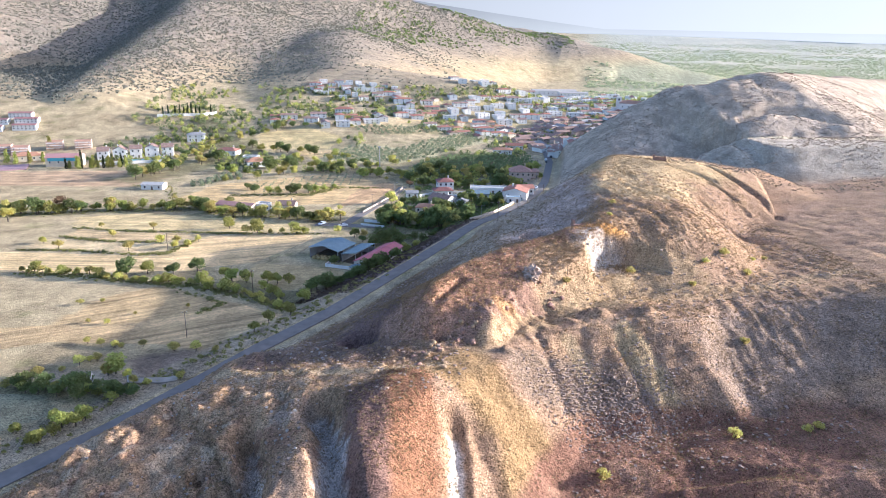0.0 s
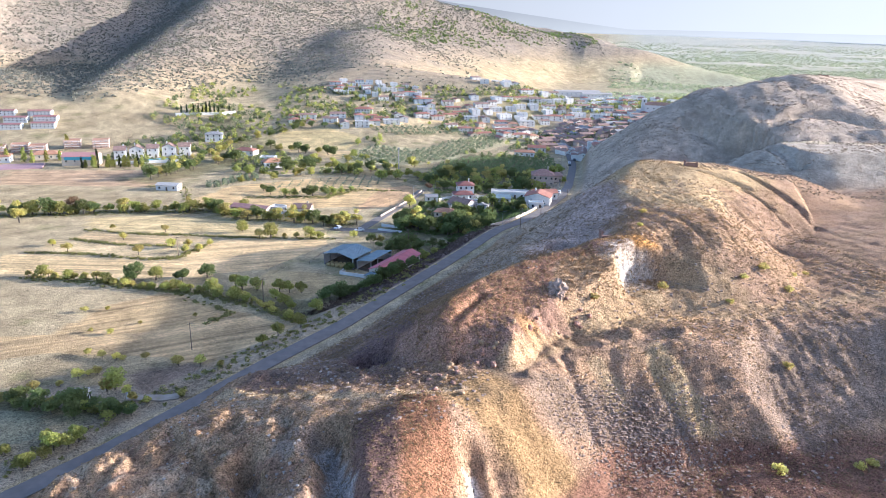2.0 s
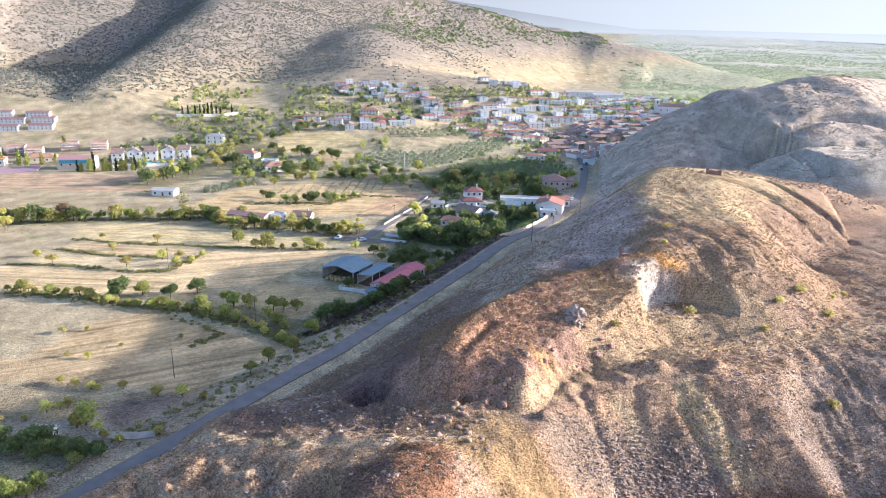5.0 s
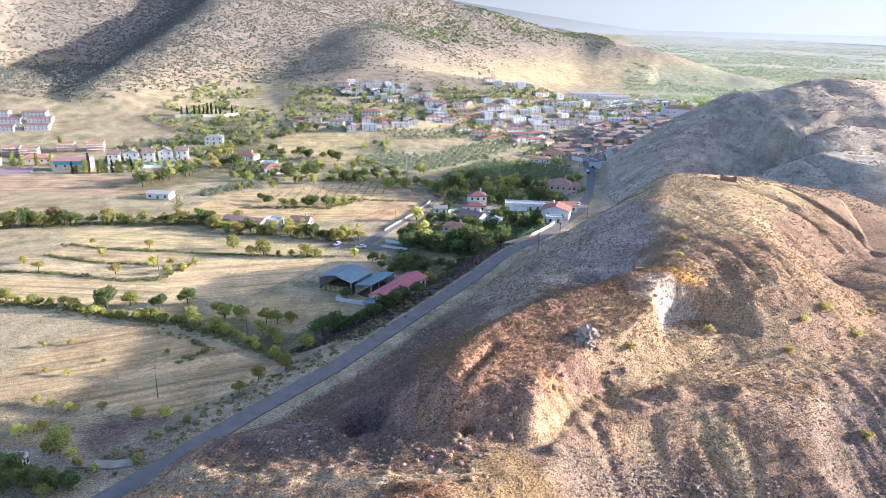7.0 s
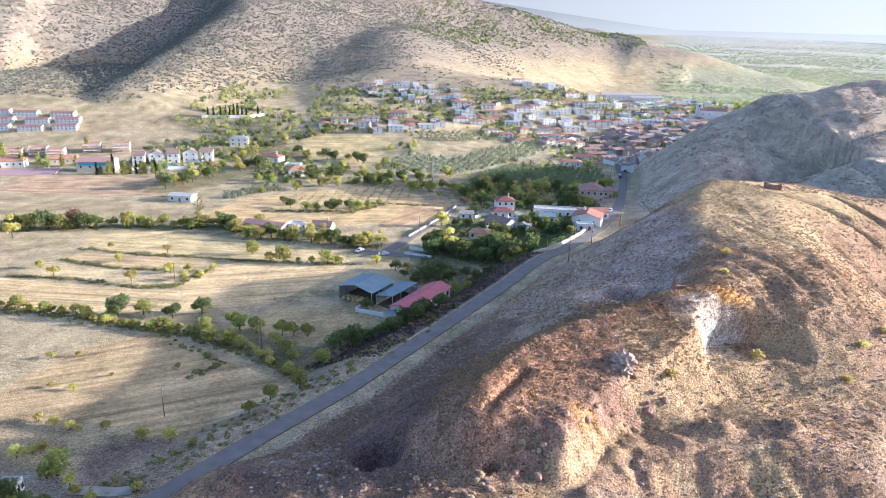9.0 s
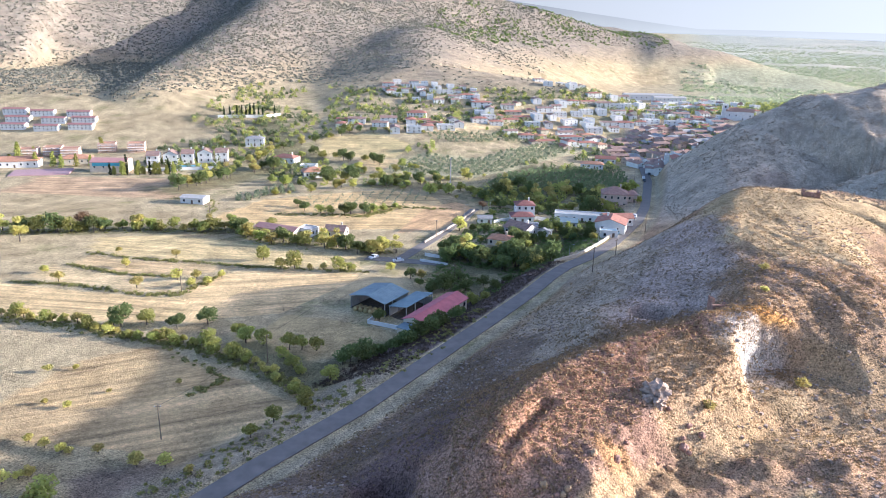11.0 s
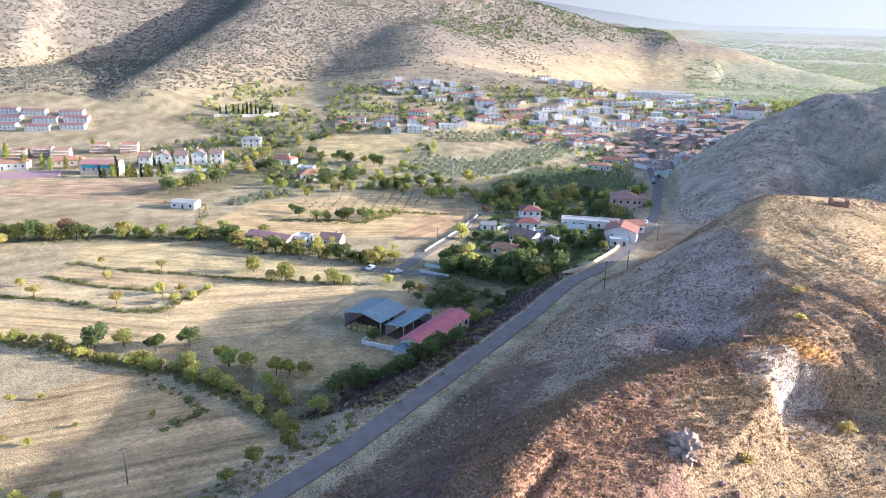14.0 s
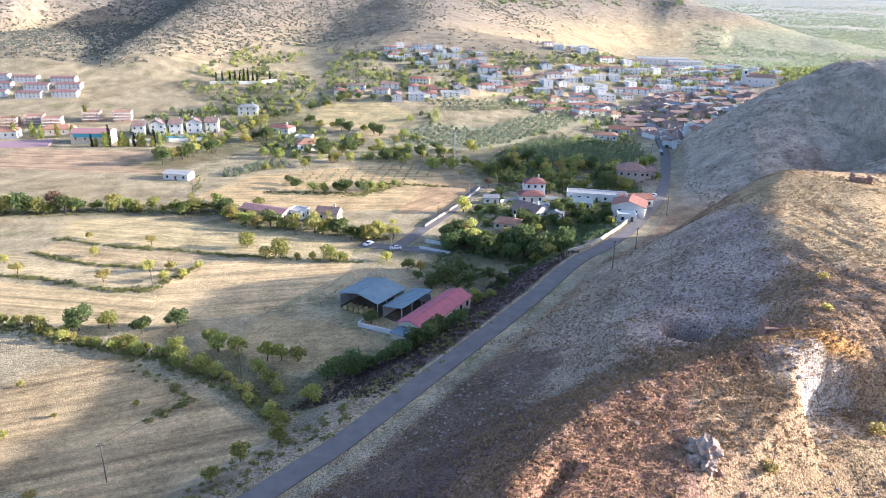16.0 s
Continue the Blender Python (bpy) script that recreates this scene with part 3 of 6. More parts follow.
def build_ground():
    X, Y = np.meshgrid(GX, GY)
    Z = ground_z(X, Y)
    GRID["z"] = Z
    nx, ny = len(GX), len(GY)
    verts = np.stack([X, Y, Z], -1).reshape(-1, 3)
    i = np.arange(nx * ny).reshape(ny, nx)
    quads = np.stack([i[:-1, :-1], i[:-1, 1:], i[1:, 1:], i[1:, :-1]], -1).reshape(-1, 4)
    me = bpy.data.meshes.new("ground")
    me.vertices.add(len(verts))
    me.vertices.foreach_set("co", verts.ravel())
    me.loops.add(quads.size)
    me.loops.foreach_set("vertex_index", quads.ravel())
    me.polygons.add(len(quads))
    me.polygons.foreach_set("loop_start", np.arange(0, quads.size, 4))
    me.update(calc_edges=True)
    me.polygons.foreach_set("use_smooth", np.ones(len(quads), bool))
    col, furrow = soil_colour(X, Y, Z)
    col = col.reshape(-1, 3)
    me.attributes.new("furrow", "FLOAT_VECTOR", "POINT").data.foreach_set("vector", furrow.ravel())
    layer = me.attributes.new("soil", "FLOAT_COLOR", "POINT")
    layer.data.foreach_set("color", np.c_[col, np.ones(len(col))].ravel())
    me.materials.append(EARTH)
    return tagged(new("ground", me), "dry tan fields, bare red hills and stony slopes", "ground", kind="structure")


EARTH = earth_material()
ground = build_ground()


def plain(name, rgb, rough=0.9, spread=0.15, size=1.0):
    m, t, p = material(name)
    geo, n = t.nodes.new("ShaderNodeNewGeometry"), t.nodes.new("ShaderNodeTexNoise")
    n.inputs["Scale"].default_value, n.inputs["Detail"].default_value = size, 5
    r = t.nodes.new("ShaderNodeMapRange")
    r.inputs["From Min"].default_value, r.inputs["From Max"].default_value = 0.3, 0.7
    r.inputs["To Min"].default_value, r.inputs["To Max"].default_value = 1 - spread, 1 + spread
    mix = t.nodes.new("ShaderNodeMix")
    mix.data_type, mix.blend_type = "RGBA", "MULTIPLY"
    mix.inputs["Factor"].default_value = 1.0
    mix.inputs["A"].default_value = (*rgb, 1)
    t.links.new(geo.outputs["Position"], n.inputs["Vector"])
    t.links.new(n.outputs[0], r.inputs["Value"])
    t.links.new(r.outputs[0], mix.inputs["B"])
    t.links.new(mix.outputs["Result"], p.inputs["Base Color"])
    p.inputs["Roughness"].default_value = rough
    return m


ASPHALT = plain("asphalt", (0.21, 0.185, 0.165), 0.95, 0.15, 0.4)


def ribbon(name, xs, ys, zs, width, mat, label, category):
    """A strip of paving along a line."""
    bm = bmesh.new()
    pts = [Vector(p) for p in zip(xs, ys, zs)]
    prev = None
    for n, p in enumerate(pts):
        d = (pts[min(n + 1, len(pts) - 1)] - pts[max(n - 1, 0)]).normalized()
        side = Vector((-d.y, d.x, 0)).normalized() * width / 2
        row = [bm.verts.new(p + side - Vector((0, 0, 0.5))), bm.verts.new(p + side), bm.verts.new(p - side), bm.verts.new(p - side - Vector((0, 0, 0.5)))]
        if prev:
            for a in range(3):
                bm.faces.new((prev[a], prev[a + 1], row[a + 1], row[a]))
        prev = row
    bmesh.ops.recalc_face_normals(bm, faces=bm.faces)
    me = bpy.data.meshes.new(name)
    bm.to_mesh(me)
    me.materials.append(mat)
    return tagged(new(name, me), label, category, kind="structure")


ry = np.arange(60, 574, 3.0)
ribbon("road", road_x(ry), ry, road_z(ry) + 0.25, 4.8, ASPHALT, "grey asphalt country road along the foot of the hill", "road")


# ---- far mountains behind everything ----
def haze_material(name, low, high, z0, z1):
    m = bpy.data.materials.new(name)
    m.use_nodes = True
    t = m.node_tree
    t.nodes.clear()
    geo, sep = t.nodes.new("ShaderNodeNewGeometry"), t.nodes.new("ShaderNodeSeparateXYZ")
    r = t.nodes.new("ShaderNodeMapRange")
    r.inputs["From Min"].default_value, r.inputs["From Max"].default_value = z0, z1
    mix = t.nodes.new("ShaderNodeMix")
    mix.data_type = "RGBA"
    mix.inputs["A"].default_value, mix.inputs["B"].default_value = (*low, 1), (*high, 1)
    # emission carries the haze: paler at the foot than at the crest
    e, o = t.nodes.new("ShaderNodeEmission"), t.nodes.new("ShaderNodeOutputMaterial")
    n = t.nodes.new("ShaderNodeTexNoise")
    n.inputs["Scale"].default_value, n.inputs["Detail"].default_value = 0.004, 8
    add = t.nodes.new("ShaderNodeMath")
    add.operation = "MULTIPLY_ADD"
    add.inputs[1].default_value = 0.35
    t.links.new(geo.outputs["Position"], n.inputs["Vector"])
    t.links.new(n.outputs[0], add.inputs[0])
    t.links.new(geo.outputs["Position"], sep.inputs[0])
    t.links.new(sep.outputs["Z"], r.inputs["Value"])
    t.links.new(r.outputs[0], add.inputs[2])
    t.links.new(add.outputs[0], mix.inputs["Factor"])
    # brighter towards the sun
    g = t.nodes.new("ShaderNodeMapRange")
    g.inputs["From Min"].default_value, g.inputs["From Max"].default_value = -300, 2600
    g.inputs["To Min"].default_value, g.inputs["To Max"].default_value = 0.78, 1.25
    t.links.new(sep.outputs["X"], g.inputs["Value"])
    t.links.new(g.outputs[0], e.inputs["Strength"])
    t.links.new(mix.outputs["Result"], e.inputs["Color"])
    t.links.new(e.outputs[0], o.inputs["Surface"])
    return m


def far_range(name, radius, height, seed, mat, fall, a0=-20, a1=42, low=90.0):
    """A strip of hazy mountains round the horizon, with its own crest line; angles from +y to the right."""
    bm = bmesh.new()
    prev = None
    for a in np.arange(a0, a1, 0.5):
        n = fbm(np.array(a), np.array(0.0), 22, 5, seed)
        # the lower bound keeps a glowing haze band over the shaded far ground
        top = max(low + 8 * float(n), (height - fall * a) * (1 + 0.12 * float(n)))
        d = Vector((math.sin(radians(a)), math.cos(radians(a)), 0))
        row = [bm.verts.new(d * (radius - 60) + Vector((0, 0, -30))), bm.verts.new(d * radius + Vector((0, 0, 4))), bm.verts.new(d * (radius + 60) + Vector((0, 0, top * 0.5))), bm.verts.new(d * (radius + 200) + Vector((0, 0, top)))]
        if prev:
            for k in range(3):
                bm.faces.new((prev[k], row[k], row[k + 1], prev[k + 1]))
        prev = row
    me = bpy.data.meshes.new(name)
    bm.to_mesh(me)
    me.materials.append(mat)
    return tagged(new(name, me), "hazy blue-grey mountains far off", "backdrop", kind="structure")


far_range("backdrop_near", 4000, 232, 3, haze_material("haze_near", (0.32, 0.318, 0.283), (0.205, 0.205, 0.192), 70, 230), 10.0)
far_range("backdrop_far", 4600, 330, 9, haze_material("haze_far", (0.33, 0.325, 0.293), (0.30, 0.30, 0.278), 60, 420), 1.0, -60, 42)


# ---- building things from parts ----
def part(name, bm, mat, parent=None, label="", smooth_=False):
    """One mesh under a thing or a part."""
    me = bpy.data.meshes.new(name)
    bmesh.ops.recalc_face_normals(bm, faces=bm.faces)
    bm.to_mesh(me)
    bm.free()
    me.materials.append(mat)
    if smooth_:
        me.polygons.foreach_set("use_smooth", np.ones(len(me.polygons), bool))
    ob = new(name, me)
    ob.parent = parent
    return tagged(ob, label)


def box(bm, x0, y0, z0, x1, y1, z1, bevel=0.0):
    v = [bm.verts.new((x, y, z)) for z in (z0, z1) for y in (y0, y1) for x in (x0, x1)]
    f = [bm.faces.new([v[i] for i in q]) for q in ((0, 1, 3, 2), (4, 6, 7, 5), (0, 4, 5, 1), (1, 5, 7, 3), (3, 7, 6, 2), (2, 6, 4, 0))]
    if bevel:
        bmesh.ops.bevel(bm, geom=list({e for q in f for e in q.edges}), offset=bevel, segments=1, affect="EDGES")
    return v


def boxed(x0, y0, z0, x1, y1, z1, bevel=0.0):
    bm = bmesh.new()
    box(bm, x0, y0, z0, x1, y1, z1, bevel)
    return bm


def rod(bm, a, b, r0, r1, sides=6):
    a, b = Vector(a), Vector(b)
    d = (b - a).normalized()
    u = d.orthogonal().normalized()
    w = d.cross(u)
    rings = []
    for p, r in ((a, r0), (b, r1)):
        rings.append([bm.verts.new(p + r * (math.cos(t) * u + math.sin(t) * w)) for t in np.linspace(0, 2 * math.pi, sides, endpoint=False)])
    for i in range(sides):
        bm.faces.new((rings[0][i], rings[0][(i + 1) % sides], rings[1][(i + 1) % sides], rings[1][i]))
    bm.faces.new(rings[1])
    bm.faces.new(rings[0][::-1])


def thing(name, label, category, group="", kind="", at=None):
    ob = new(name)
    ob.empty_display_size = 0.5
    if at is not None:
        ob.matrix_basis = at
    return tagged(ob, label, category, group, kind)


def on_ground(x, y, turn=0.0, lift=0.0):
    return pose(x, y, float(quick_z(np.array(x), np.array(y))) + lift, 0, 0, turn)


# ---- more materials ----
def leaf_material(name, rgb, spread=0.35, glow=0.5):
    m = bpy.data.materials.new(name)
    m.use_nodes = True
    t = m.node_tree
    t.nodes.clear()
    geo, info = t.nodes.new("ShaderNodeNewGeometry"), t.nodes.new("ShaderNodeObjectInfo")
    add = t.nodes.new("ShaderNodeMath")
    t.links.new(geo.outputs["Random Per Island"], add.inputs[0])
    t.links.new(info.outputs["Random"], add.inputs[1])
    r = t.nodes.new("ShaderNodeMapRange")
    r.inputs["From Max"].default_value = 2.0
    r.inputs["To Min"].default_value, r.inputs["To Max"].default_value = 1 - spread, 1 + spread
    t.links.new(add.outputs[0], r.inputs["Value"])
    hue = t.nodes.new("ShaderNodeHueSaturation")
    hue.inputs["Color"].default_value = (*rgb, 1)
    h = t.nodes.new("ShaderNodeMapRange")
    h.inputs["To Min"].default_value, h.inputs["To Max"].default_value = 0.495, 0.53
    t.links.new(info.outputs["Random"], h.inputs["Value"])
    t.links.new(h.outputs[0], hue.inputs["Hue"])
    t.links.new(r.outputs[0], hue.inputs["Value"])
    a, b, mix = t.nodes.new("ShaderNodeBsdfDiffuse"), t.nodes.new("ShaderNodeBsdfTranslucent"), t.nodes.new("ShaderNodeMixShader")
    mix.inputs[0].default_value = glow
    o = t.nodes.new("ShaderNodeOutputMaterial")
    for n in (a, b):
        t.links.new(hue.outputs[0], n.inputs["Color"])
    t.links.new(a.outputs[0], mix.inputs[1])
    t.links.new(b.outputs[0], mix.inputs[2])
    t.links.new(mix.outputs[0], o.inputs["Surface"])
    return m


BARK = plain("bark", (0.14, 0.11, 0.085), 0.95, 0.3, 3)
LEAF_DARK = leaf_material("leaf_dark", (0.19, 0.21, 0.08))
LEAF_GREEN = leaf_material("leaf_green", (0.41, 0.385, 0.125), 0.35, 0.58)
LEAF_YELLOW = leaf_material("leaf_yellow", (0.56, 0.47, 0.17), 0.35, 0.58)
LEAF_OLIVE = leaf_material("leaf_olive", (0.27, 0.285, 0.175))
LEAF_CYPRESS = leaf_material("leaf_cypress", (0.05, 0.065, 0.03))
LEAF_RUST = leaf_material("leaf_rust", (0.22, 0.13, 0.085))
# paler than LEAF_DARK: haze over the shaded wood is put into the colour
LEAF_WOOD = leaf_material("leaf_wood", (0.235, 0.27, 0.13))
# greyed and paled so the mountainside carries its haze
SCRUB = leaf_material("scrub", (0.23, 0.218, 0.175), 0.25, 0.25)
STRAW = leaf_material("straw", (0.34, 0.235, 0.125), 0.4, 0.25)
STONE = plain("stone", (0.33, 0.25, 0.195), 0.95, 0.35, 2)
PALE_STONE = plain("pale_stone", (0.42, 0.365, 0.31), 0.95, 0.3, 2)
WHITE_WALL = plain("white_wall", (0.74, 0.72, 0.68), 0.9, 0.08, 0.6)
CREAM_WALL = plain("cream_wall", (0.62, 0.54, 0.42), 0.9, 0.1, 0.6)
PINK_WALL = plain("pink_wall", (0.52, 0.37, 0.29), 0.9, 0.12, 0.6)
STONE_WALL = plain("stone_wall", (0.40, 0.33, 0.27), 0.95, 0.25, 1.5)
ROOF_RED = plain("roof_red", (0.37, 0.175, 0.125), 0.85, 0.2, 0.8)
ROOF_BROWN = plain("roof_brown", (0.30, 0.20, 0.16), 0.9, 0.25, 0.8)
ROOF_ORANGE = plain("roof_orange", (0.46, 0.245, 0.15), 0.85, 0.2, 0.8)
ROOF_PINK = plain("roof_pink", (0.50, 0.165, 0.18), 0.75, 0.12, 0.5)
ROOF_GREY = plain("roof_grey", (0.30, 0.29, 0.28), 0.85, 0.2, 0.8)
SHEET = plain("sheet_metal", (0.22, 0.285, 0.31), 0.6, 0.12, 0.5)
GLASS = plain("dark_glass", (0.03, 0.035, 0.04), 0.15, 0.1)
WOOD = plain("weathered_wood", (0.17, 0.125, 0.09), 0.9, 0.3, 2)
METAL = plain("galvanised_metal", (0.42, 0.42, 0.42), 0.5, 0.1)
METAL.node_tree.nodes["Principled BSDF"].inputs["Metallic"].default_value = 0.6
CONCRETE = plain("concrete", (0.45, 0.43, 0.40), 0.9, 0.15, 0.7)
WATER_BLUE = plain("pool_blue", (0.12, 0.42, 0.52), 0.3, 0.1)
COURT = plain("court", (0.42, 0.27, 0.27), 0.9, 0.1)
HAY = plain("hay", (0.46, 0.35, 0.16), 0.95, 0.3, 2)
RUBBER = plain("rubber", (0.02, 0.02, 0.02), 0.8)


# ---- trees ----
def leaf_cloud(centres, radii, size, rng):
    """Quads turned at random; one for each centre."""
    n = len(centres)
    a = rng.normal(size=(n, 3))
    a /= np.linalg.norm(a, axis=1)[:, None]
    b = np.cross(a, rng.normal(size=(n, 3)))
    b /= np.linalg.norm(b, axis=1)[:, None]
    s = size * rng.uniform(0.6, 1.3, (n, 1))
    t = size * rng.uniform(0.5, 1.1, (n, 1))
    verts = np.stack([centres - a * s - b * t * 0.4, centres + b * t - a * s * 0.2, centres + a * s + b * t * 0.2, centres - b * t + a * s * 0.3], 1)
    return verts.reshape(-1, 3)


def quad_mesh(name, verts, mat):
    me = bpy.data.meshes.new(name)
    n = len(verts) // 4
    me.vertices.add(len(verts))
    me.vertices.foreach_set("co", np.asarray(verts, np.float32).ravel())
    me.loops.add(4 * n)
    me.loops.foreach_set("vertex_index", np.arange(4 * n))
    me.polygons.add(n)
    me.polygons.foreach_set("loop_start", np.arange(0, 4 * n, 4))
    me.update(calc_edges=True)
    me.materials.append(mat)
    return me


def crown_points(height, radius, base, n, rng, lobes=7, column=False):
    """Points of a crown: shells of several lobes of different size, with gaps between them."""
    pts = []
    mid = (height + base) / 2
    for k in range(lobes):
        if column:
            c = np.array([rng.normal() * radius * 0.15, rng.normal() * radius * 0.15, base + (height - base) * (k + 0.5) / lobes])
            r = np.array([radius, radius, (height - base) / lobes * 0.9]) * (1.05 - 0.75 * (k / lobes) ** 1.5) * rng.uniform(0.8, 1.1)
        else:
            ang, out = 2 * math.pi * k / (lobes - 1) + rng.uniform(-0.4, 0.4), radius * rng.uniform(0.4, 0.7)
            if k == 0:
                out = 0
            c = np.array([math.cos(ang) * out, math.sin(ang) * out, mid + (height - base) * rng.uniform(-0.25, 0.2) + (0.2 * (height - base) if k == 0 else 0)])
            r = np.array([1, 1, 0.8]) * radius * rng.uniform(0.42, 0.62)
        d = rng.normal(size=(n // lobes, 3))
        d /= np.linalg.norm(d, axis=1)[:, None]
        pts.append(c + d * r * rng.uniform(0.55, 1.05, (len(d), 1)))
    return np.concatenate(pts)


def make_tree(name, height, radius, leaf, seed, label, category, base=None, n=420, size=0.34, column=False, lean=0.0):
    rng = np.random.default_rng(seed)
    base = height * 0.28 if base is None else base
    tree = thing(name, label, category)
    bm = bmesh.new()
    r0 = 0.035 * height + 0.05
    top = Vector((lean, 0.1 * rng.normal(), base + 0.25 * (height - base)))
    rod(bm, (0, 0, -0.6), (lean * 0.4, 0, base * 0.6), r0 * 1.2, r0 * 0.8)
    rod(bm, (lean * 0.4, 0, base * 0.55), top, r0 * 0.8, r0 * 0.4)
    for k in range(0 if column else 5):
        a = 2 * math.pi * k / 5 + rng.uniform(-0.4, 0.4)
        rod(bm, top * 0.85, top + Vector((math.cos(a) * radius * 0.6, math.sin(a) * radius * 0.6, (height - base) * rng.uniform(0.15, 0.4))), r0 * 0.4, 0.03, 5)
    part("trunk", bm, BARK, tree, "", True)
    pts = crown_points(height, radius, base, n, rng, 8, column)
    crown = new("crown", quad_mesh("crown", leaf_cloud(pts, None, size, rng), leaf))
    crown.parent = tree
    return tree


TREES = {
    "almond": [make_tree("almond_tree", h, r, LEAF_YELLOW, s, "small yellow-green almond tree in dry ground", "tree", n=330, size=0.30) for h, r, s in ((3.4, 1.7, 1), (2.8, 1.4, 2), (4.0, 2.0, 3))],
    "hedge": [make_tree("hedge_tree", h, r, LEAF_GREEN, s, "green broadleaf tree in a field hedge", "tree", base=b, n=560, size=0.36) for h, r, b, s in ((5.0, 2.5, 0.7, 11), (4.2, 2.3, 0.4, 12), (6.0, 2.8, 1.2, 13))],
    "dark": [make_tree("broadleaf_tree", h, r, LEAF_DARK, s, "dark green broadleaf tree with a dense crown", "tree", base=b, n=800, size=0.42) for h, r, b, s in ((7.5, 3.8, 1.4, 21), (6.0, 3.4, 1.0, 22), (9.0, 4.2, 1.8, 23))],
    "field": [make_tree("field_tree", h, r, LEAF_GREEN, s, "round green tree with a bare trunk", "tree", base=b, n=520, size=0.3, lean=0.3) for h, r, b, s in ((4.4, 2.0, 1.6, 31), (4.0, 2.2, 1.5, 32))],
    "bright": [make_tree("bright_tree", h, r, LEAF_YELLOW, s, "tall yellow-green tree in a garden", "tree", base=b, n=700, size=0.4) for h, r, b, s in ((7.5, 3.0, 1.0, 41), (9.5, 3.0, 1.5, 42))],
    "cypress": [make_tree("cypress", h, r, LEAF_CYPRESS, s, "slim dark cypress by the white cemetery wall", "tree", base=0.5, n=420, size=0.4, column=True) for h, r, s in ((11, 1.3, 51), (13, 1.4, 52))],
    "poplar": [make_tree("poplar", h, r, LEAF_GREEN, s, "tall narrow poplar beside the long building", "tree", base=1.0, n=520, size=0.5, column=True) for h, r, s in ((11, 2.2, 61), (9, 2.0, 62))],
    "rust": [make_tree("rust_tree", 7.0, 3.0, LEAF_RUST, 71, "reddish half-bare tree in the hedge", "tree", base=1.0, n=420, size=0.35)],
    "bush": [make_tree("bush", h, r, LEAF_YELLOW, s, "yellow-green broom bush on bare soil", "bush", base=0.15, n=220, size=0.2) for h, r, s in ((1.6, 1.3, 81), (1.1, 1.0, 82))],
}
tree_rng = np.random.default_rng(5)
used_templates = set()


def plant(kind, x, y, group="", scale=1.0, template=None):
    """A tree of that kind, turned and sized by chance."""
    options = TREES[kind]
    src = options[int(tree_rng.integers(len(options)))] if template is None else options[template]
    s = scale * tree_rng.uniform(0.8, 1.2)
    m = on_ground(x, y, tree_rng.uniform(0, 360), -0.1)
    if src.name not in used_templates:
        used_templates.add(src.name)
        ob = src
    else:
        ob = copy_thing(src, m)
    ob.matrix_basis = m
    ob.scale = (s, s, s * tree_rng.uniform(0.9, 1.1))
    if group:
        ob["group"] = group
    return ob


def row(kinds, line, step, jitter, group, scale=1.0):
    """Trees along a line, with uneven gaps."""
    pts = [Vector(p) for p in line]
    for a, b in zip(pts[:-1], pts[1:]):
        n = max(1, int((b - a).length / step))
        for k in range(n):
            p = a + (b - a) * ((k + tree_rng.uniform(0.1, 0.9)) / n)
            if tree_rng.random() < 0.9:
                plant(kinds[int(tree_rng.integers(len(kinds)))], p.x + tree_rng.normal() * jitter, p.y + tree_rng.normal() * jitter, group, scale)


row(["hedge", "hedge", "bright", "almond", "dark"], [(-205, 322), (-187, 328), (-169, 331), (-153, 338), (-130, 339), (-109, 344), (-91, 328)], 2.4, 1.8, "trees of the long hedge")
row(["hedge", "dark", "bright"], [(-91, 328), (-62, 323), (-43, 317), (-36, 322)], 2.5, 2.0, "trees of the long hedge")
row(["hedge", "almond"], [(-76, 293.5), (-60, 293.5), (-42, 294)], 5.0, 0.8, "trees on the field bank")
row(["hedge", "almond", "almond"], [(-140, 236), (-112, 233), (-98, 228), (-85, 225), (-73, 223), (-59, 215), (-48, 209), (-40, 202)], 2.2, 0.9, "trees of the near hedge", 0.75)
row(["hedge", "almond", "dark"], [(-112, 236), (-98, 234), (-87, 235), (-75, 237)], 4.5, 1.0, "trees of the near hedge", 0.75)
row(["hedge"], [(-64, 229), (-54, 223), (-46, 214), (-36, 206)], 5.0, 1.2, "trees of the near hedge", 0.7)
row(["almond"], [(-90, 174), (-79, 171), (-73, 171.5), (-67, 170), (-59, 168), (-51, 165)], 3.2, 0.5, "small trees round the dug plot", 0.65)
row(["almond"], [(-92, 152), (-85, 157), (-82, 163), (-79, 166)], 3.0, 0.6, "small trees round the dug plot", 0.65)
row(["almond"], [(-72, 152), (-62, 148), (-55, 150)], 3.4, 0.6, "small trees round the dug plot", 0.65)
row(["dark"], [(-34, 217), (-27, 222), (-20, 227), (-15, 232), (-8, 240)], 1.7, 1.5, "dark brush below the road", 0.62)
row(["hedge", "dark"], [(-95, 146), (-84, 147), (-74, 145)], 3.0, 1.5, "brush by the road", 0.5)
row(["hedge", "hedge", "dark"], [(-100, 404), (-86, 379), (-62, 380), (-44, 402)], 6.0, 1.2, "trees round the young orchard", 0.8)
row(["hedge", "almond"], [(-128, 362), (-110, 352), (-90, 350)], 6.0, 1.5, "trees of the long hedge")
row(["hedge", "bright", "dark"], [(-172, 418), (-160, 440), (-150, 470), (-140, 500)], 5.0, 4.0, "trees by the farm track")
row(["hedge", "dark"], [(-108, 452), (-80, 470), (-55, 482), (-30, 478)], 5.5, 3.0, "trees of the middle hedge")
row(["hedge", "dark"], [(-135, 535), (-100, 532), (-70, 520), (-48, 505)], 6.0, 3.0, "trees of the upper hedge")
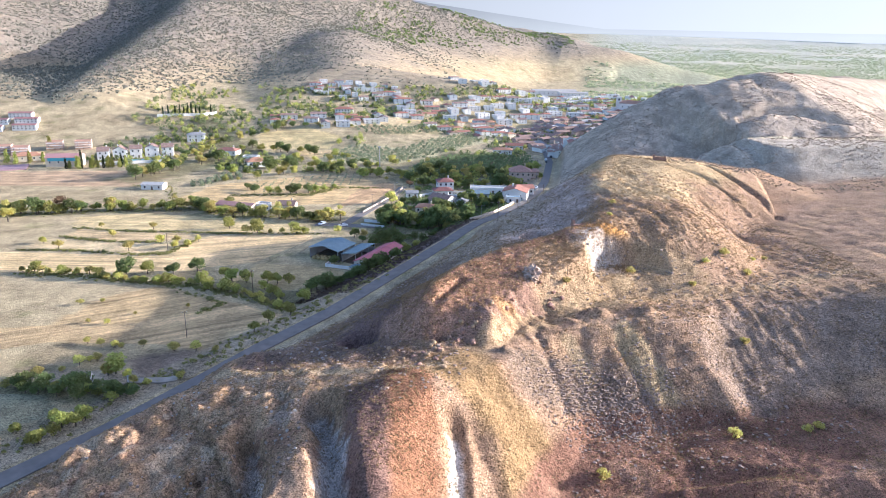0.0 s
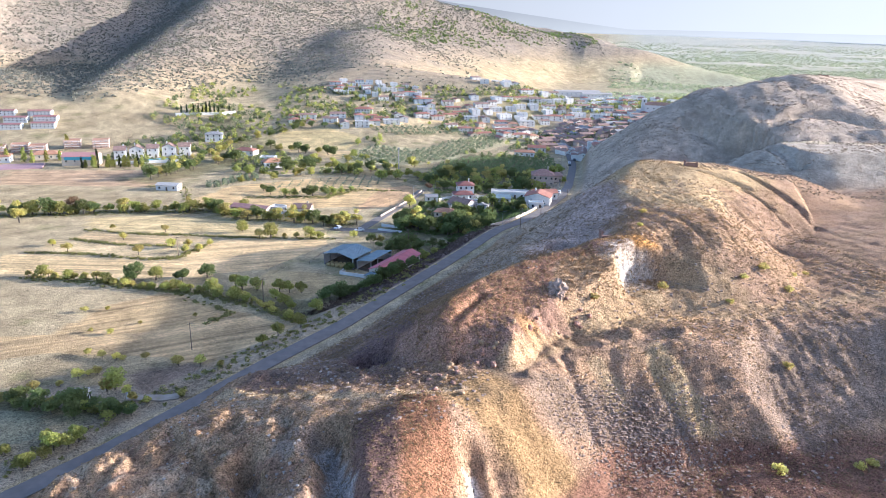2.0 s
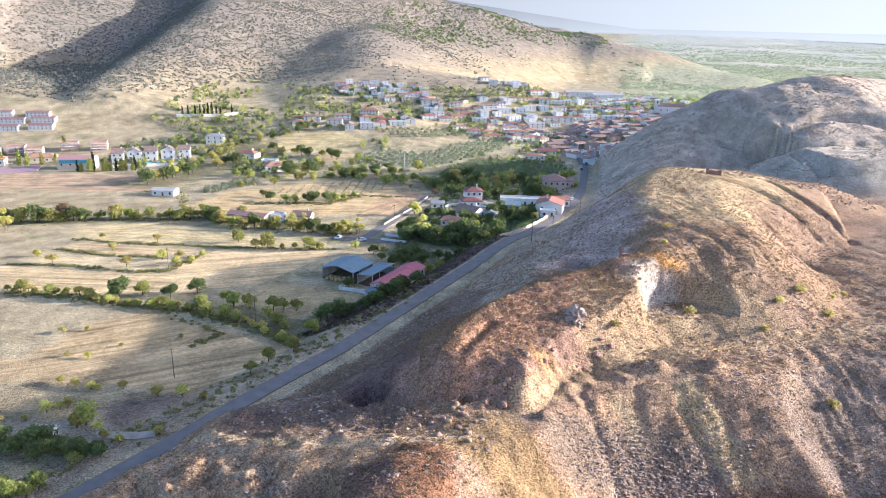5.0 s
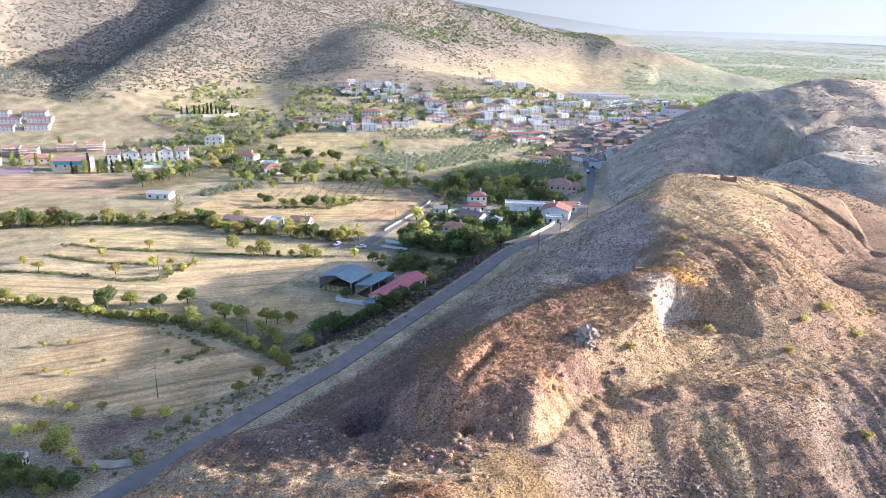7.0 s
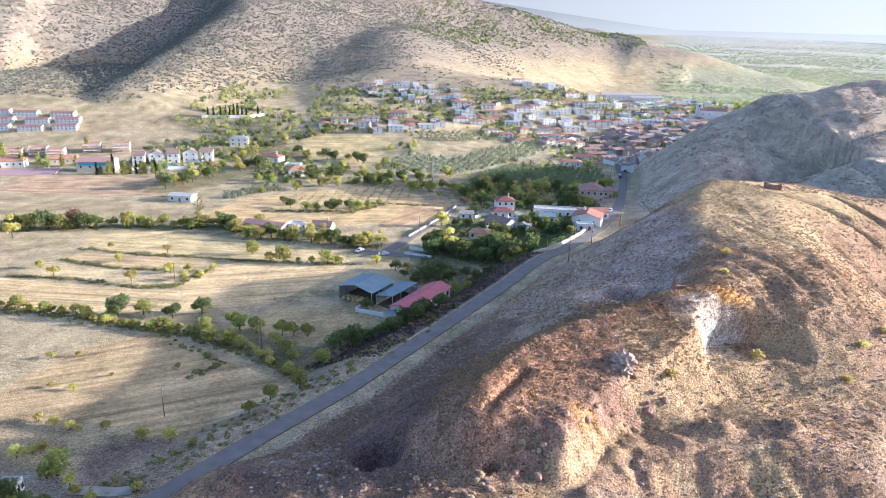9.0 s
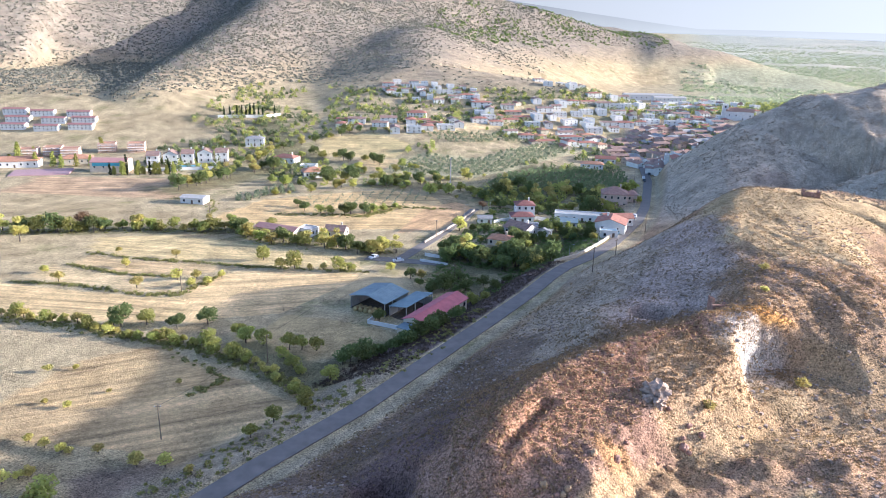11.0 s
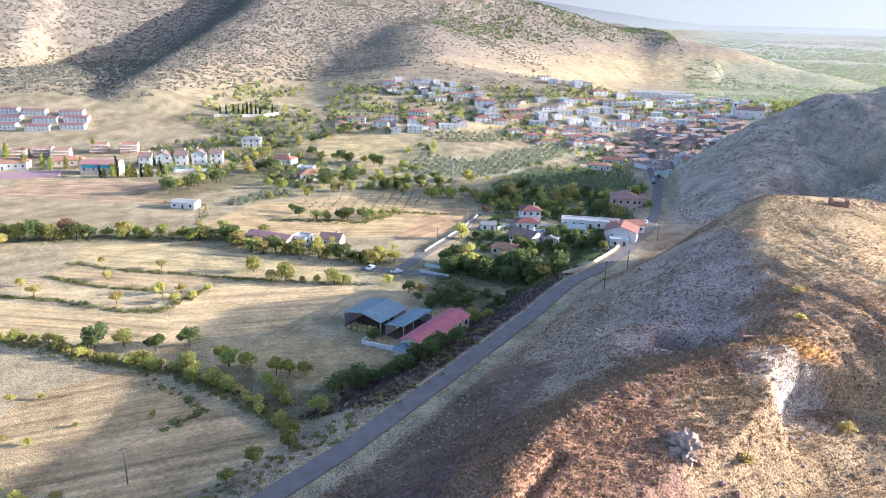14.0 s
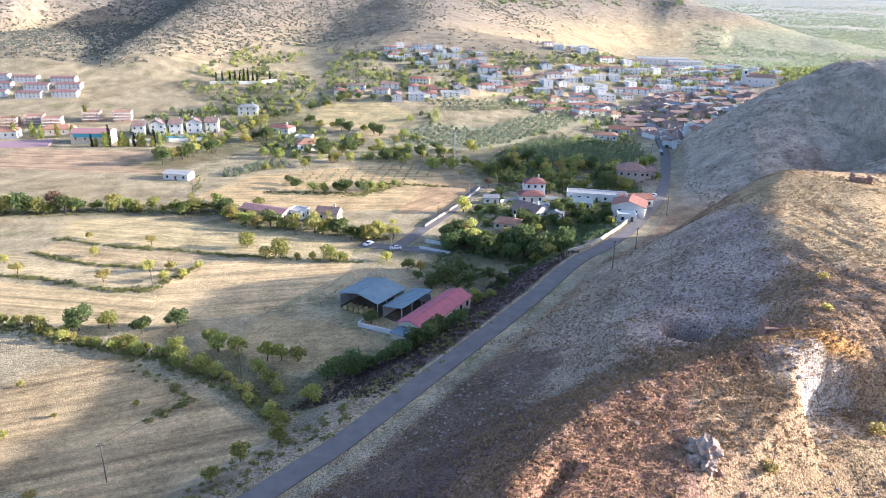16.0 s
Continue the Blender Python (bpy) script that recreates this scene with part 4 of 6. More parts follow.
row(["dark", "dark", "hedge"], [(-94, 146), (-84, 146), (-72, 144), (-62, 142)], 1.3, 1.5, "brush by the road", 0.5)
row(["field"], [(-78, 122), (-73, 128), (-68, 134)], 2.6, 0.8, "trees at the foot of the road", 0.75)
plant("hedge", -73, 155, "", 0.9)
plant("almond", -74.5, 154, "", 1.1)
row(["hedge"], [(-92, 118), (-84, 126), (-75, 133), (-66, 142)], 4.5, 1.2, "brush by the road", 0.5)
for x, y in ((-62.9, 227.5), (-57.6, 226.4), (-50, 225), (-46.8, 225.3), (-42.7, 225.2), (-66, 231)):
    plant("field", x, y, "trees before the barn")
for x, y in ((-38.5, 198), (-44, 178), (-41, 184), (-36, 190)):
    plant("field", x, y, "", 0.75)
for x, y in ((-113, 264.8), (-104, 275), (-98, 277), (-90, 279), (-92, 272), (-142, 268), (-152, 276), (-128, 286), (-116, 300), (-140, 303), (-96, 268)):
    plant("almond", x, y, "lone trees in the dry fields")
for x, y in ((-85, 313), (-104, 204), (-98, 206), (-84, 196), (-70, 202), (-95, 189), (-89, 188)):
    plant("almond", x, y, "lone trees in the dry fields", 0.5)
plant("hedge", -83, 302, "", 1.1, 2)
plant("bright", -186, 312, "", 1.0, 1)
plant("rust", -172, 334)
for x, y, k, s in ((-30, 249, "dark", 0.6), (-17, 276, "dark", 0.8), (-13, 280, "dark", 0.7), (-3, 268, "hedge", 0.9), (1, 262, "hedge", 0.8), (-6, 249, "dark", 0.55), (-22, 290, "almond", 1.0), (-34, 297, "almond", 1.0)):
    plant(k, x, y, "trees round the barn", s)
for n in range(46):
    t = n / 45
    plant(("dark", "dark", "hedge", "dark", "bright", "dark")[n % 6], -16 + 40 * t + tree_rng.normal() * 3, 318 - 9 * t + tree_rng.normal() * 4.5, "garden trees at the village edge", 1.0)
for n in range(34):
    t = n / 33
    plant(("dark", "hedge", "dark")[n % 3], -4 + 52 * t + tree_rng.normal() * 5, 344 + 22 * t + tree_rng.normal() * 11, "village trees", 0.55)
for x, y in ((-22, 283), (-17, 279), (-12, 283), (-6, 281), (0, 287), (-9, 291), (4, 280), (8, 290), (-26, 290)):
    plant("dark", x, y, "trees of the kitchen garden", 0.6)
for x, y, k in ((-13, 359, "bright"), (25, 359, "dark"), (30, 365, "dark"), (36, 352, "hedge"), (42, 346, "dark"), (43, 338, "hedge"), (28, 345, "hedge"), (36, 372, "hedge"), (1, 392, "hedge"), (-4, 404, "rust"), (5, 408, "dark"), (24, 398, "dark"), (30, 402, "dark"), (52, 404, "dark"), (60, 412, "hedge"), (76, 424, "hedge"), (46, 364, "dark"), (14, 340, "dark")):
    plant(k, x, y, "village trees", 0.85)
for x, y in ((-24, 440), (-30, 446), (-18, 450), (-34, 438), (-12, 444), (-8, 436), (-118, 445), (-128, 452), (-120, 460)):
    plant("hedge", x, y, "trees by the mast", 1.2)
for n in range(60):
    x, y = tree_rng.uniform(0, 62), tree_rng.uniform(404, 468)
    plant(("hedge", "dark", "hedge", "hedge", "bright")[n % 5], x, y, "thick trees beside the road", 0.9)
for x, y, s in ((66, 446, 1.5), (74, 452, 1.6), (60, 452, 1.4), (80, 462, 1.3)):
    plant("hedge", x, y, "tall trees behind the mansion", s)
for x, y in ((-214, 613), (-209, 615), (-205, 616), (-202, 617), (-199, 618), (-196, 619), (-193, 621), (-190, 622), (-183, 631), (-218, 611)):
    plant("cypress", x, y, "cypresses of the cemetery", 0.9)
for k in range(14):
    plant("poplar" if k % 4 else "cypress", -226 + 2.6 * k + tree_rng.normal(), 452 + 0.8 * k, "poplars before the long building", 0.8)
for x, y in ((-285, 470), (-276, 474), (-268, 470), (-262, 476), (-300, 468), (-255, 480), (-270, 520), (-306, 500), (-310, 490)):
    plant("poplar", x, y, "trees among the flats", 0.9)
for x, y in ((61.7, 180.6), (84.5, 184.5), (64.2, 213.5), (59.9, 200.3), (40.5, 166), (92, 190), (98, 186), (78, 176), (104, 196), (84, 154), (88, 128), (91, 129), (72, 128), (40, 116), (112, 205)):
    plant("bush", x, y, "broom bushes on the hill")


for line in ([(-60, 455), (-35, 470), (-5, 492)], [(-115, 470), (-90, 490), (-62, 498)], [(-145, 560), (-110, 600), (-60, 602)], [(-170, 470), (-160, 520), (-150, 560)], [(-120, 410), (-100, 432), (-70, 452), (-40, 462)], [(-20, 432), (-2, 430), (4, 452)]):
    row(["hedge", "bright", "almond", "dark"], line, 6.0, 2.5, "trees along the field edges", 0.85)


# ---- vegetation and stones past counting ----
def clumps(name, xs, ys, height, radius, per, size, mat, label, category, seed, squash=0.6):
    """Many small plants as one mesh."""
    rng = np.random.default_rng(seed)
    n = len(xs)
    z = quick_z(xs, ys)
    k = rng.uniform(0.6, 1.4, (n, 1, 1))
    d = rng.normal(size=(n, per, 3))
    d /= np.linalg.norm(d, axis=2)[..., None]
    d[..., 2] = np.abs(d[..., 2]) * squash * height / radius
    c = np.stack([xs, ys, z], -1)[:, None] + d * radius * k * rng.uniform(0.5, 1.0, (n, per, 1))
    ob = new(name, quad_mesh(name, leaf_cloud(c.reshape(-1, 3), None, size, rng), mat))
    return tagged(ob, label, category, kind="stuff")


def scatter(n, x0, x1, y0, y1, seed, keep):
    rng = np.random.default_rng(seed)
    x, y = rng.uniform(x0, x1, n), rng.uniform(y0, y1, n)
    ok = keep(x, y, rng)
    return x[ok], y[ok]


def right_of_road(x, y):
    return (x - road_x(y)) * 0.82


x, y = scatter(100000, -1000, 330, 600, 1700, 3, lambda x, y, r: (land(x, y) > 24 + 6 * fbm(x, y, 50, 3, 7)) & (r.random(len(x)) < np.clip(0.72 + 0.6 * fbm(x, y, 110, 3, 4) + 0.3 * smooth(60, 150, land(x, y)) - 0.6 * smooth(-180, -60, x) * smooth(75, 45, land(x, y)), 0.02, 1)))
clumps("mountain_scrub", x, y, 1.9, 1.6, 6, 0.92, SCRUB, "grey-green scrub dotted over the mountainside", "scrub", 1)
x, y = scatter(5200, -120, 330, 1150, 1700, 4, lambda x, y, r: (land(x, y) > 52 + 25 * fbm(x, y, 80, 3, 91)) & (r.random(len(x)) < 0.35 + 0.8 * fbm(x, y, 60, 3, 92)))
clumps("mountain_pines", x, y, 6, 2.6, 12, 1.3, LEAF_DARK, "small pines along the mountain crest", "tree", 2)
# olive groves in rows
ox, oy = [], []
for poly, way, step in (([(-70, 500), (-50, 553), (-12, 545), (50, 640), (70, 618), (10, 520), (-14, 494)], 28, 6.0), ([(-135, 402), (-118, 446), (-108, 430), (-126, 398)], 20, 4.6), ([(-60, 600), (20, 640), (40, 625), (-30, 585)], 20, 6.0)):
    c, s = math.cos(radians(way)), math.sin(radians(way))
    u, v = np.meshgrid(np.arange(-900, 900, step), np.arange(-900, 900, step * 1.1))
    gx, gy = (c * u - s * v).ravel(), (s * u + c * v).ravel()
    ok = inside(gx, gy, poly)
    ox.append(gx[ok]), oy.append(gy[ok])
ox, oy = np.concatenate(ox), np.concatenate(oy)
jit = np.random.default_rng(6).normal(size=(2, len(ox))) * 0.4
clumps("olive_grove", ox + jit[0], oy + jit[1], 3.4, 2.0, 50, 0.5, LEAF_OLIVE, "silvery olive trees planted in rows", "olive trees", 3, 0.9)
u, v = np.meshgrid(np.arange(-60, 100, 3.6), np.arange(455, 545, 4.2))
u, v = (u + 0.25 * (v - 455)).ravel(), (v - 0.1 * u).ravel()
ok = inside(u, v, [(-4, 470), (60, 464), (82, 480), (84, 520), (62, 534), (24, 520), (4, 500)])
jit = np.random.default_rng(7).normal(size=(2, ok.sum())) * 0.4
clumps("green_orchard", u[ok] + jit[0], v[ok] + jit[1], 2.8, 1.7, 30, 0.5, LEAF_WOOD, "green fruit trees planted close in rows", "orchard", 9, 0.9)
u, v = np.meshgrid(np.arange(-120, 0, 5.0), np.arange(340, 470, 5.5))
ok = inside(u.ravel(), v.ravel(), [(-100, 408), (-46, 450), (-30, 428), (-43, 404), (-86, 378)])
clumps("young_orchard", u.ravel()[ok], v.ravel()[ok], 1.6, 0.7, 14, 0.3, LEAF_OLIVE, "young orchard of small trees in rows", "orchard", 4, 1.0)


def green_belt(x, y, r):
    """Where gardens and groves grow between the houses."""
    z = land(x, y)
    g = fbm(x, y, 55, 3, 14)
    ok = (z < 26) & ((y > 560) | (right_of_road(np.asarray(x), np.clip(y, 0, 530)) < -12))
    belt = (y > 520) & (g > -0.15)
    mid = (y > 448) & (y <= 525) & (x < 0) & (x > -150) & (g > -0.1) & (r.random(len(x)) < 0.45)
    side = (x < -110) & (y > 470) & (x > -235 + 0.25 * (y - 470)) & (g > -0.35)
    wood = (x > -5) & (x < 66) & (y > 408) & (y < 462)
    free = ~inside(x, y, [(-122, 405), (-60, 447), (-28, 430), (-20, 398), (-60, 350)]) & ~inside(x, y, [(-128, 540), (-70, 536), (-60, 575), (-95, 600), (-130, 580)]) & ~inside(x, y, [(-95, 500), (-58, 498), (-50, 535), (-90, 538)]) & ~inside(x, y, [(-70, 500), (-50, 553), (-12, 545), (50, 640), (70, 618), (10, 520), (-14, 494)])
    return ok & free & (((belt | side) & (r.random(len(x)) < 0.6)) | mid | wood)


x, y = scatter(11000, -240, 330, 410, 900, 8, green_belt)
half = np.random.default_rng(9).random(len(x)) < 0.55
clumps("garden_trees_dark", x[half], y[half], 4.2, 2.1, 40, 0.62, LEAF_WOOD, "dark green trees of gardens round the town", "trees", 5, 0.9)
clumps("garden_trees_light", x[~half], y[~half], 3.8, 2.0, 40, 0.62, LEAF_GREEN, "yellow-green trees of gardens round the town", "trees", 6, 0.9)
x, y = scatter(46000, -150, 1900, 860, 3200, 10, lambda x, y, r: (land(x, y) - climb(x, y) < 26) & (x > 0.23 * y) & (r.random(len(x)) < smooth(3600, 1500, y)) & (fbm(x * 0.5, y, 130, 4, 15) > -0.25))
# leaf colour washed out to carry the haze over the plain
clumps("plain_groves", x, y, 3.2, 2.8, 9, 1.35, leaf_material("leaf_hazed", (0.36, 0.375, 0.235)), "groves spread over the far plain", "trees", 7, 0.6)
# brush along field banks
bx, by = [], []
brng = np.random.default_rng(12)
for line, n, w in (([(-152, 301), (-124, 295.5), (-105, 296), (-86, 293), (-75, 293.5), (-42, 294)], 220, 0.7), ([(-157, 266.7), (-133, 265), (-107, 259), (-96, 261.5), (-92, 281)], 200, 0.8), ([(-150, 286), (-127, 279), (-105, 277.5)], 110, 0.6),
                   ([(-139, 235), (-112, 232), (-98, 227), (-73, 222), (-48, 208), (-38, 200)], 420, 1.4), ([(-84, 222), (-60, 206), (-66, 196)], 60, 0.7), ([(-60, 400), (-20, 402)], 60, 1.0), ([(-100, 376), (-60, 378), (-44, 402)], 180, 1.6), ([(-165, 400), (-140, 398), (-128, 360)], 60, 1.5),
                   ([(-106, 112), (-84, 118), (-57, 156), (-37, 184), (-16, 216), (-1, 246)], 300, 2.2), ([(-205, 322), (-169, 331), (-109, 344), (-91, 328), (-36, 320)], 260, 2.5)):
    for a, b in zip(line[:-1], line[1:]):
        k = max(2, int(n / (len(line) - 1)))
        t = brng.random(k)
        bx.append(a[0] + (b[0] - a[0]) * t + brng.normal(size=k) * w)
        by.append(a[1] + (b[1] - a[1]) * t + brng.normal(size=k) * w)
bx, by = np.concatenate(bx), np.concatenate(by)
clumps("bank_brush", bx, by, 0.9, 0.7, 16, 0.28, leaf_material("leaf_brush", (0.30, 0.255, 0.11)), "low olive-brown brush along the field banks", "brush", 11)
x, y = scatter(20000, -40, 40, 205, 298, 13, lambda x, y, r: (right_of_road(x, y) > -19) & (right_of_road(x, y) < -3.6) & (r.random(len(x)) < 0.5))
clumps("bank_scrub", x, y, 0.8, 0.6, 8, 0.22, leaf_material("dark_scrub", (0.13, 0.095, 0.08)), "dark dry scrub on the road bank", "scrub", 14)
# low growth of the village gardens
garden = [(-20, 276), (6, 268), (30, 300), (62, 372), (66, 410), (0, 408), (-8, 372), (-16, 330)]
x, y = scatter(5200, -20, 68, 268, 410, 41, lambda x, y, r: inside(x, y, garden) & (right_of_road(x, y) < -5) & (fbm(x, y, 14, 3, 42) > -0.25))
clumps("garden_growth", x, y, 1.0, 0.9, 14, 0.3, LEAF_DARK, "dense dark green growth of village gardens", "plants", 43, 0.8)
# tufts and stones on the bare hills
x, y = scatter(100000, -85, 135, 93, 300, 16, lambda x, y, r: (right_of_road(x, y) > 6) & (r.random(len(x)) < np.clip(0.45 + 0.9 * fbm(x, y, 12, 3, 18), 0.05, 1) * np.where(y < 215, 1, 0.6)))
clumps("dry_tufts", x, y, 0.36, 0.28, 5, 0.12, STRAW, "dry straw-coloured tufts scattered over the hill", "dry grass", 17, 0.9)
x, y = scatter(16000, -85, 135, 93, 300, 19, lambda x, y, r: (right_of_road(x, y) > 6) & (fbm(x, y, 16, 3, 24) > 0.05))
clumps("dark_tufts", x, y, 0.36, 0.30, 6, 0.13, leaf_material("dull_scrub", (0.20, 0.145, 0.095)), "low dull scrub on bare soil", "scrub", 20, 0.8)

# round tussocks on the red outcrop, the plateau and the saddle
x, y = scatter(30000, -2, 110, 140, 262, 35, lambda x, y, r: (right_of_road(x, y) > 8) & (np.hypot(x - 54, y - 179) > 6) & (r.random(len(x)) < np.clip(smooth(19, 13, along(x, y, OUTCROP)[0]) * 0.9 + smooth(24, 12, along(x, y, PLATEAU)[0]) * 0.1 + smooth(14, 8, along(x, y, SHOULDER)[0]) * 0.15 + 0.03, 0, 1)))
clumps("tussocks", x, y, 0.5, 0.32, 6, 0.17, leaf_material("tussock", (0.40, 0.255, 0.155), 0.25, 0.3), "rust-brown tussocks dotted over the red outcrop", "dry grass", 36, 0.9)

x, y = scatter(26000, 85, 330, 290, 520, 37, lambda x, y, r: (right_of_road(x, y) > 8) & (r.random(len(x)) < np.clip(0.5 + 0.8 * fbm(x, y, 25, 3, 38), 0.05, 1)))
# scrub colour lifted for haze, like the soil of the far hill
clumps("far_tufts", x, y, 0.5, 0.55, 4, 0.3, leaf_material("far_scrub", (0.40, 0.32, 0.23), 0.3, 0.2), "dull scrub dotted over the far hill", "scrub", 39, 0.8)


def stones(name, xs, ys, size, mat, label, seed):
    """Broken stones as one mesh; each a rough block of eight corners."""
    rng = np.random.default_rng(seed)
    n = len(xs)
    cube = np.array([[i, j, k] for k in (-1, 1) for j in (-1, 1) for i in (-1, 1)], float)
    v = cube[None] * rng.uniform(0.55, 1.2, (n, 8, 3)) * (size * rng.uniform(0.4, 1.0, (n, 1, 1)) ** 2.2)
    a = rng.uniform(0, 6.28, n)
    c, s = np.cos(a)[:, None], np.sin(a)[:, None]
    v = np.stack([c * v[..., 0] - s * v[..., 1], s * v[..., 0] + c * v[..., 1], v[..., 2] * 0.7], -1) + np.stack([xs, ys, quick_z(xs, ys)], -1)[:, None]
    f = np.array([(0, 2, 3, 1), (4, 5, 7, 6), (0, 1, 5, 4), (1, 3, 7, 5), (3, 2, 6, 7), (2, 0, 4, 6)])
    faces = (f[None] + 8 * np.arange(n)[:, None, None]).reshape(-1, 4)
    me = bpy.data.meshes.new(name)
    me.from_pydata(v.reshape(-1, 3).tolist(), [], faces.tolist())
    me.materials.append(mat)
    return tagged(new(name, me), label, "stones", kind="stuff")


x, y = scatter(9000, 24, 68, 122, 148, 26, lambda x, y, r: r.random(len(x)) < np.exp(-((x - 45) / 14) ** 2 - ((y - 135) / 6) ** 2))
stones("rubble", x, y, 0.34, STONE, "grey broken stone spilled down the pit wall", 27)
x, y = scatter(11000, -85, 130, 93, 260, 28, lambda x, y, r: (right_of_road(x, y) > 6) & (fbm(x, y, 20, 3, 29) > 0.0) & (np.hypot(x - 54, y - 180) > 9))
stones("loose_stones", x, y, 0.36, STONE, "loose stones on the bare slopes", 30)
x, y = scatter(500, -60, -4, 98, 150, 31, lambda x, y, r: (right_of_road(x, y) > 5) & (fbm(x, y, 9, 3, 33) > 0.1))
stones("pale_stones", x, y, 0.3, PALE_STONE, "pale stones strewn over the hummocks", 34)


# ---- buildings ----
def window_on(parent, x, y, z, w, h, face, near, frame_mat, pane_mat):
    """A window proud of the wall; face: the outward direction, one of +x -x +y -y."""
    def slab(name, w2, h2, out0, out1, mat, par):
        if face in ("+y", "-y"):
            s = 1 if face == "+y" else -1
            lo, hi = sorted((y + s * out0, y + s * out1))
            bm = boxed(x - w2 / 2, lo, z - h2 / 2, x + w2 / 2, hi, z + h2 / 2)
        else:
            s = 1 if face == "+x" else -1
            lo, hi = sorted((x + s * out0, x + s * out1))
            bm = boxed(lo, y - w2 / 2, z - h2 / 2, hi, y + w2 / 2, z + h2 / 2)
        return part(name, bm, mat, par)
    if not near:
        return slab("window", w, h, -0.05, 0.03, pane_mat, parent)
    win = slab("window", w + 0.24, h + 0.24, -0.05, 0.06, frame_mat, parent)
    slab("pane", w, h, 0.0, 0.075, pane_mat, win)
    return win


def gable_roof(bm, w, d, z, rise, over, thick=0.18):
    """Two slabs that meet at a ridge along x."""
    k = rise / (d / 2)
    for s in (-1, 1):
        e = d / 2 + over
        pts = [(0.0, z + rise), (s * e, z - k * over)]
        top = [bm.verts.new((x, y, zz + thick)) for y, zz in pts for x in (-w / 2 - over, w / 2 + over)]
        low = [bm.verts.new((x, y, zz)) for y, zz in pts for x in (-w / 2 - over, w / 2 + over)]
        for q in ((top[0], top[1], top[3], top[2]), (low[0], low[2], low[3], low[1]), (top[0], top[2], low[2], low[0]), (top[1], low[1], low[3], top[3]), (top[2], top[3], low[3], low[2])):
            bm.faces.new(q)


def hip_roof(bm, w, d, z, rise, over):
    a, b = w / 2 + over, d / 2 + over
    r = max(a - b, 0.4)
    low = [bm.verts.new(p) for p in ((-a, -b, z - 0.12), (a, -b, z - 0.12), (a, b, z - 0.12), (-a, b, z - 0.12))]
    eave = [bm.verts.new(p) for p in ((-a, -b, z + 0.05), (a, -b, z + 0.05), (a, b, z + 0.05), (-a, b, z + 0.05))]
    t0, t1 = bm.verts.new((-r, 0, z + rise)), bm.verts.new((r, 0, z + rise))
    bm.faces.new(low[::-1])
    for i in range(4):
        bm.faces.new((low[i], low[(i + 1) % 4], eave[(i + 1) % 4], eave[i]))
    bm.faces.new((eave[0], eave[1], t1, t0))
    bm.faces.new((eave[2], eave[3], t0, t1))
    bm.faces.new((eave[1], eave[2], t1))
    bm.faces.new((eave[3], eave[0], t0))


def house(name, label, w, d, h, roof, wall_mat, roof_mat, floors=1, near=False, chimney=True, rise=None, cols=3, category="house", frame_mat=None):
    """A house with its long side along x: walls, roof, door, windows, chimney."""
    ob = thing(name, label, category)
    bm = bmesh.new()
    v = box(bm, -w / 2, -d / 2, -2.5, w / 2, d / 2, h)
    rise = rise or 0.22 * d
    if roof == "gable":
        for s in (-1, 1):
            x = s * w / 2
            a, b, c = bm.verts.new((x, -d / 2, h)), bm.verts.new((x, d / 2, h)), bm.verts.new((x, 0, h + rise))
            a2, b2, c2 = (bm.verts.new((x - s * 0.25, p.co.y, p.co.z)) for p in (a, b, c))
            bm.faces.new((a, b, c)), bm.faces.new((a2, c2, b2))
            bm.faces.new((a, c, c2, a2)), bm.faces.new((b, b2, c2, c))
    if roof == "flat":
        for x0, y0, x1, y1 in ((-w / 2, -d / 2, w / 2, -d / 2 + 0.25), (-w / 2, d / 2 - 0.25, w / 2, d / 2), (-w / 2, -d / 2 + 0.25, -w / 2 + 0.25, d / 2 - 0.25), (w / 2 - 0.25, -d / 2 + 0.25, w / 2, d / 2 - 0.25)):
            box(bm, x0, y0, h, x1, y1, h + 0.6)
    part("wall", bm, wall_mat, ob)
    bm = bmesh.new()
    if roof == "gable":
        gable_roof(bm, w, d, h, rise, 0.4)
    elif roof == "hip":
        hip_roof(bm, w, d, h, rise, 0.45)
    else:
        box(bm, -w / 2 + 0.25, -d / 2 + 0.25, h, w / 2 - 0.25, d / 2 - 0.25, h + 0.12)
    top = part("roof", bm, roof_mat, ob)
    if chimney:
        part("chimney", boxed(w * 0.2, d * 0.12, h, w * 0.2 + 0.7, d * 0.12 + 0.7, h + rise + 1.0), wall_mat, top)
    frame_mat = frame_mat or WHITE_WALL
    step = h / floors
    for f in range(floors):
        for c in range(cols):
            x = -w / 2 + (c + 0.5) * w / cols
            for face, y in (("-y", -d / 2), ("+y", d / 2)):
                if f == 0 and c == cols // 2 and face == "-y":
                    part("door", boxed(x - 0.5, y - 0.05, 0, x + 0.5, y + 0.1, 2.1), WOOD, ob)
                elif near or face == "-y":
                    window_on(ob, x, y, f * step + step * 0.55, 0.95, 1.2, face, near, frame_mat, GLASS)
        for face, x in (("-x", -w / 2), ("+x", w / 2)):
            for y in ((-d / 4, d / 4) if near else (0.0,)):
                window_on(ob, x, y, f * step + step * 0.55, 0.9, 1.2, face, near, frame_mat, GLASS)
    return ob


def put(ob, x, y, turn, lift=0.0):
    size = ob.scale.copy()
    ob.matrix_basis = on_ground(x, y, turn, lift)
    ob.scale = size
    return ob


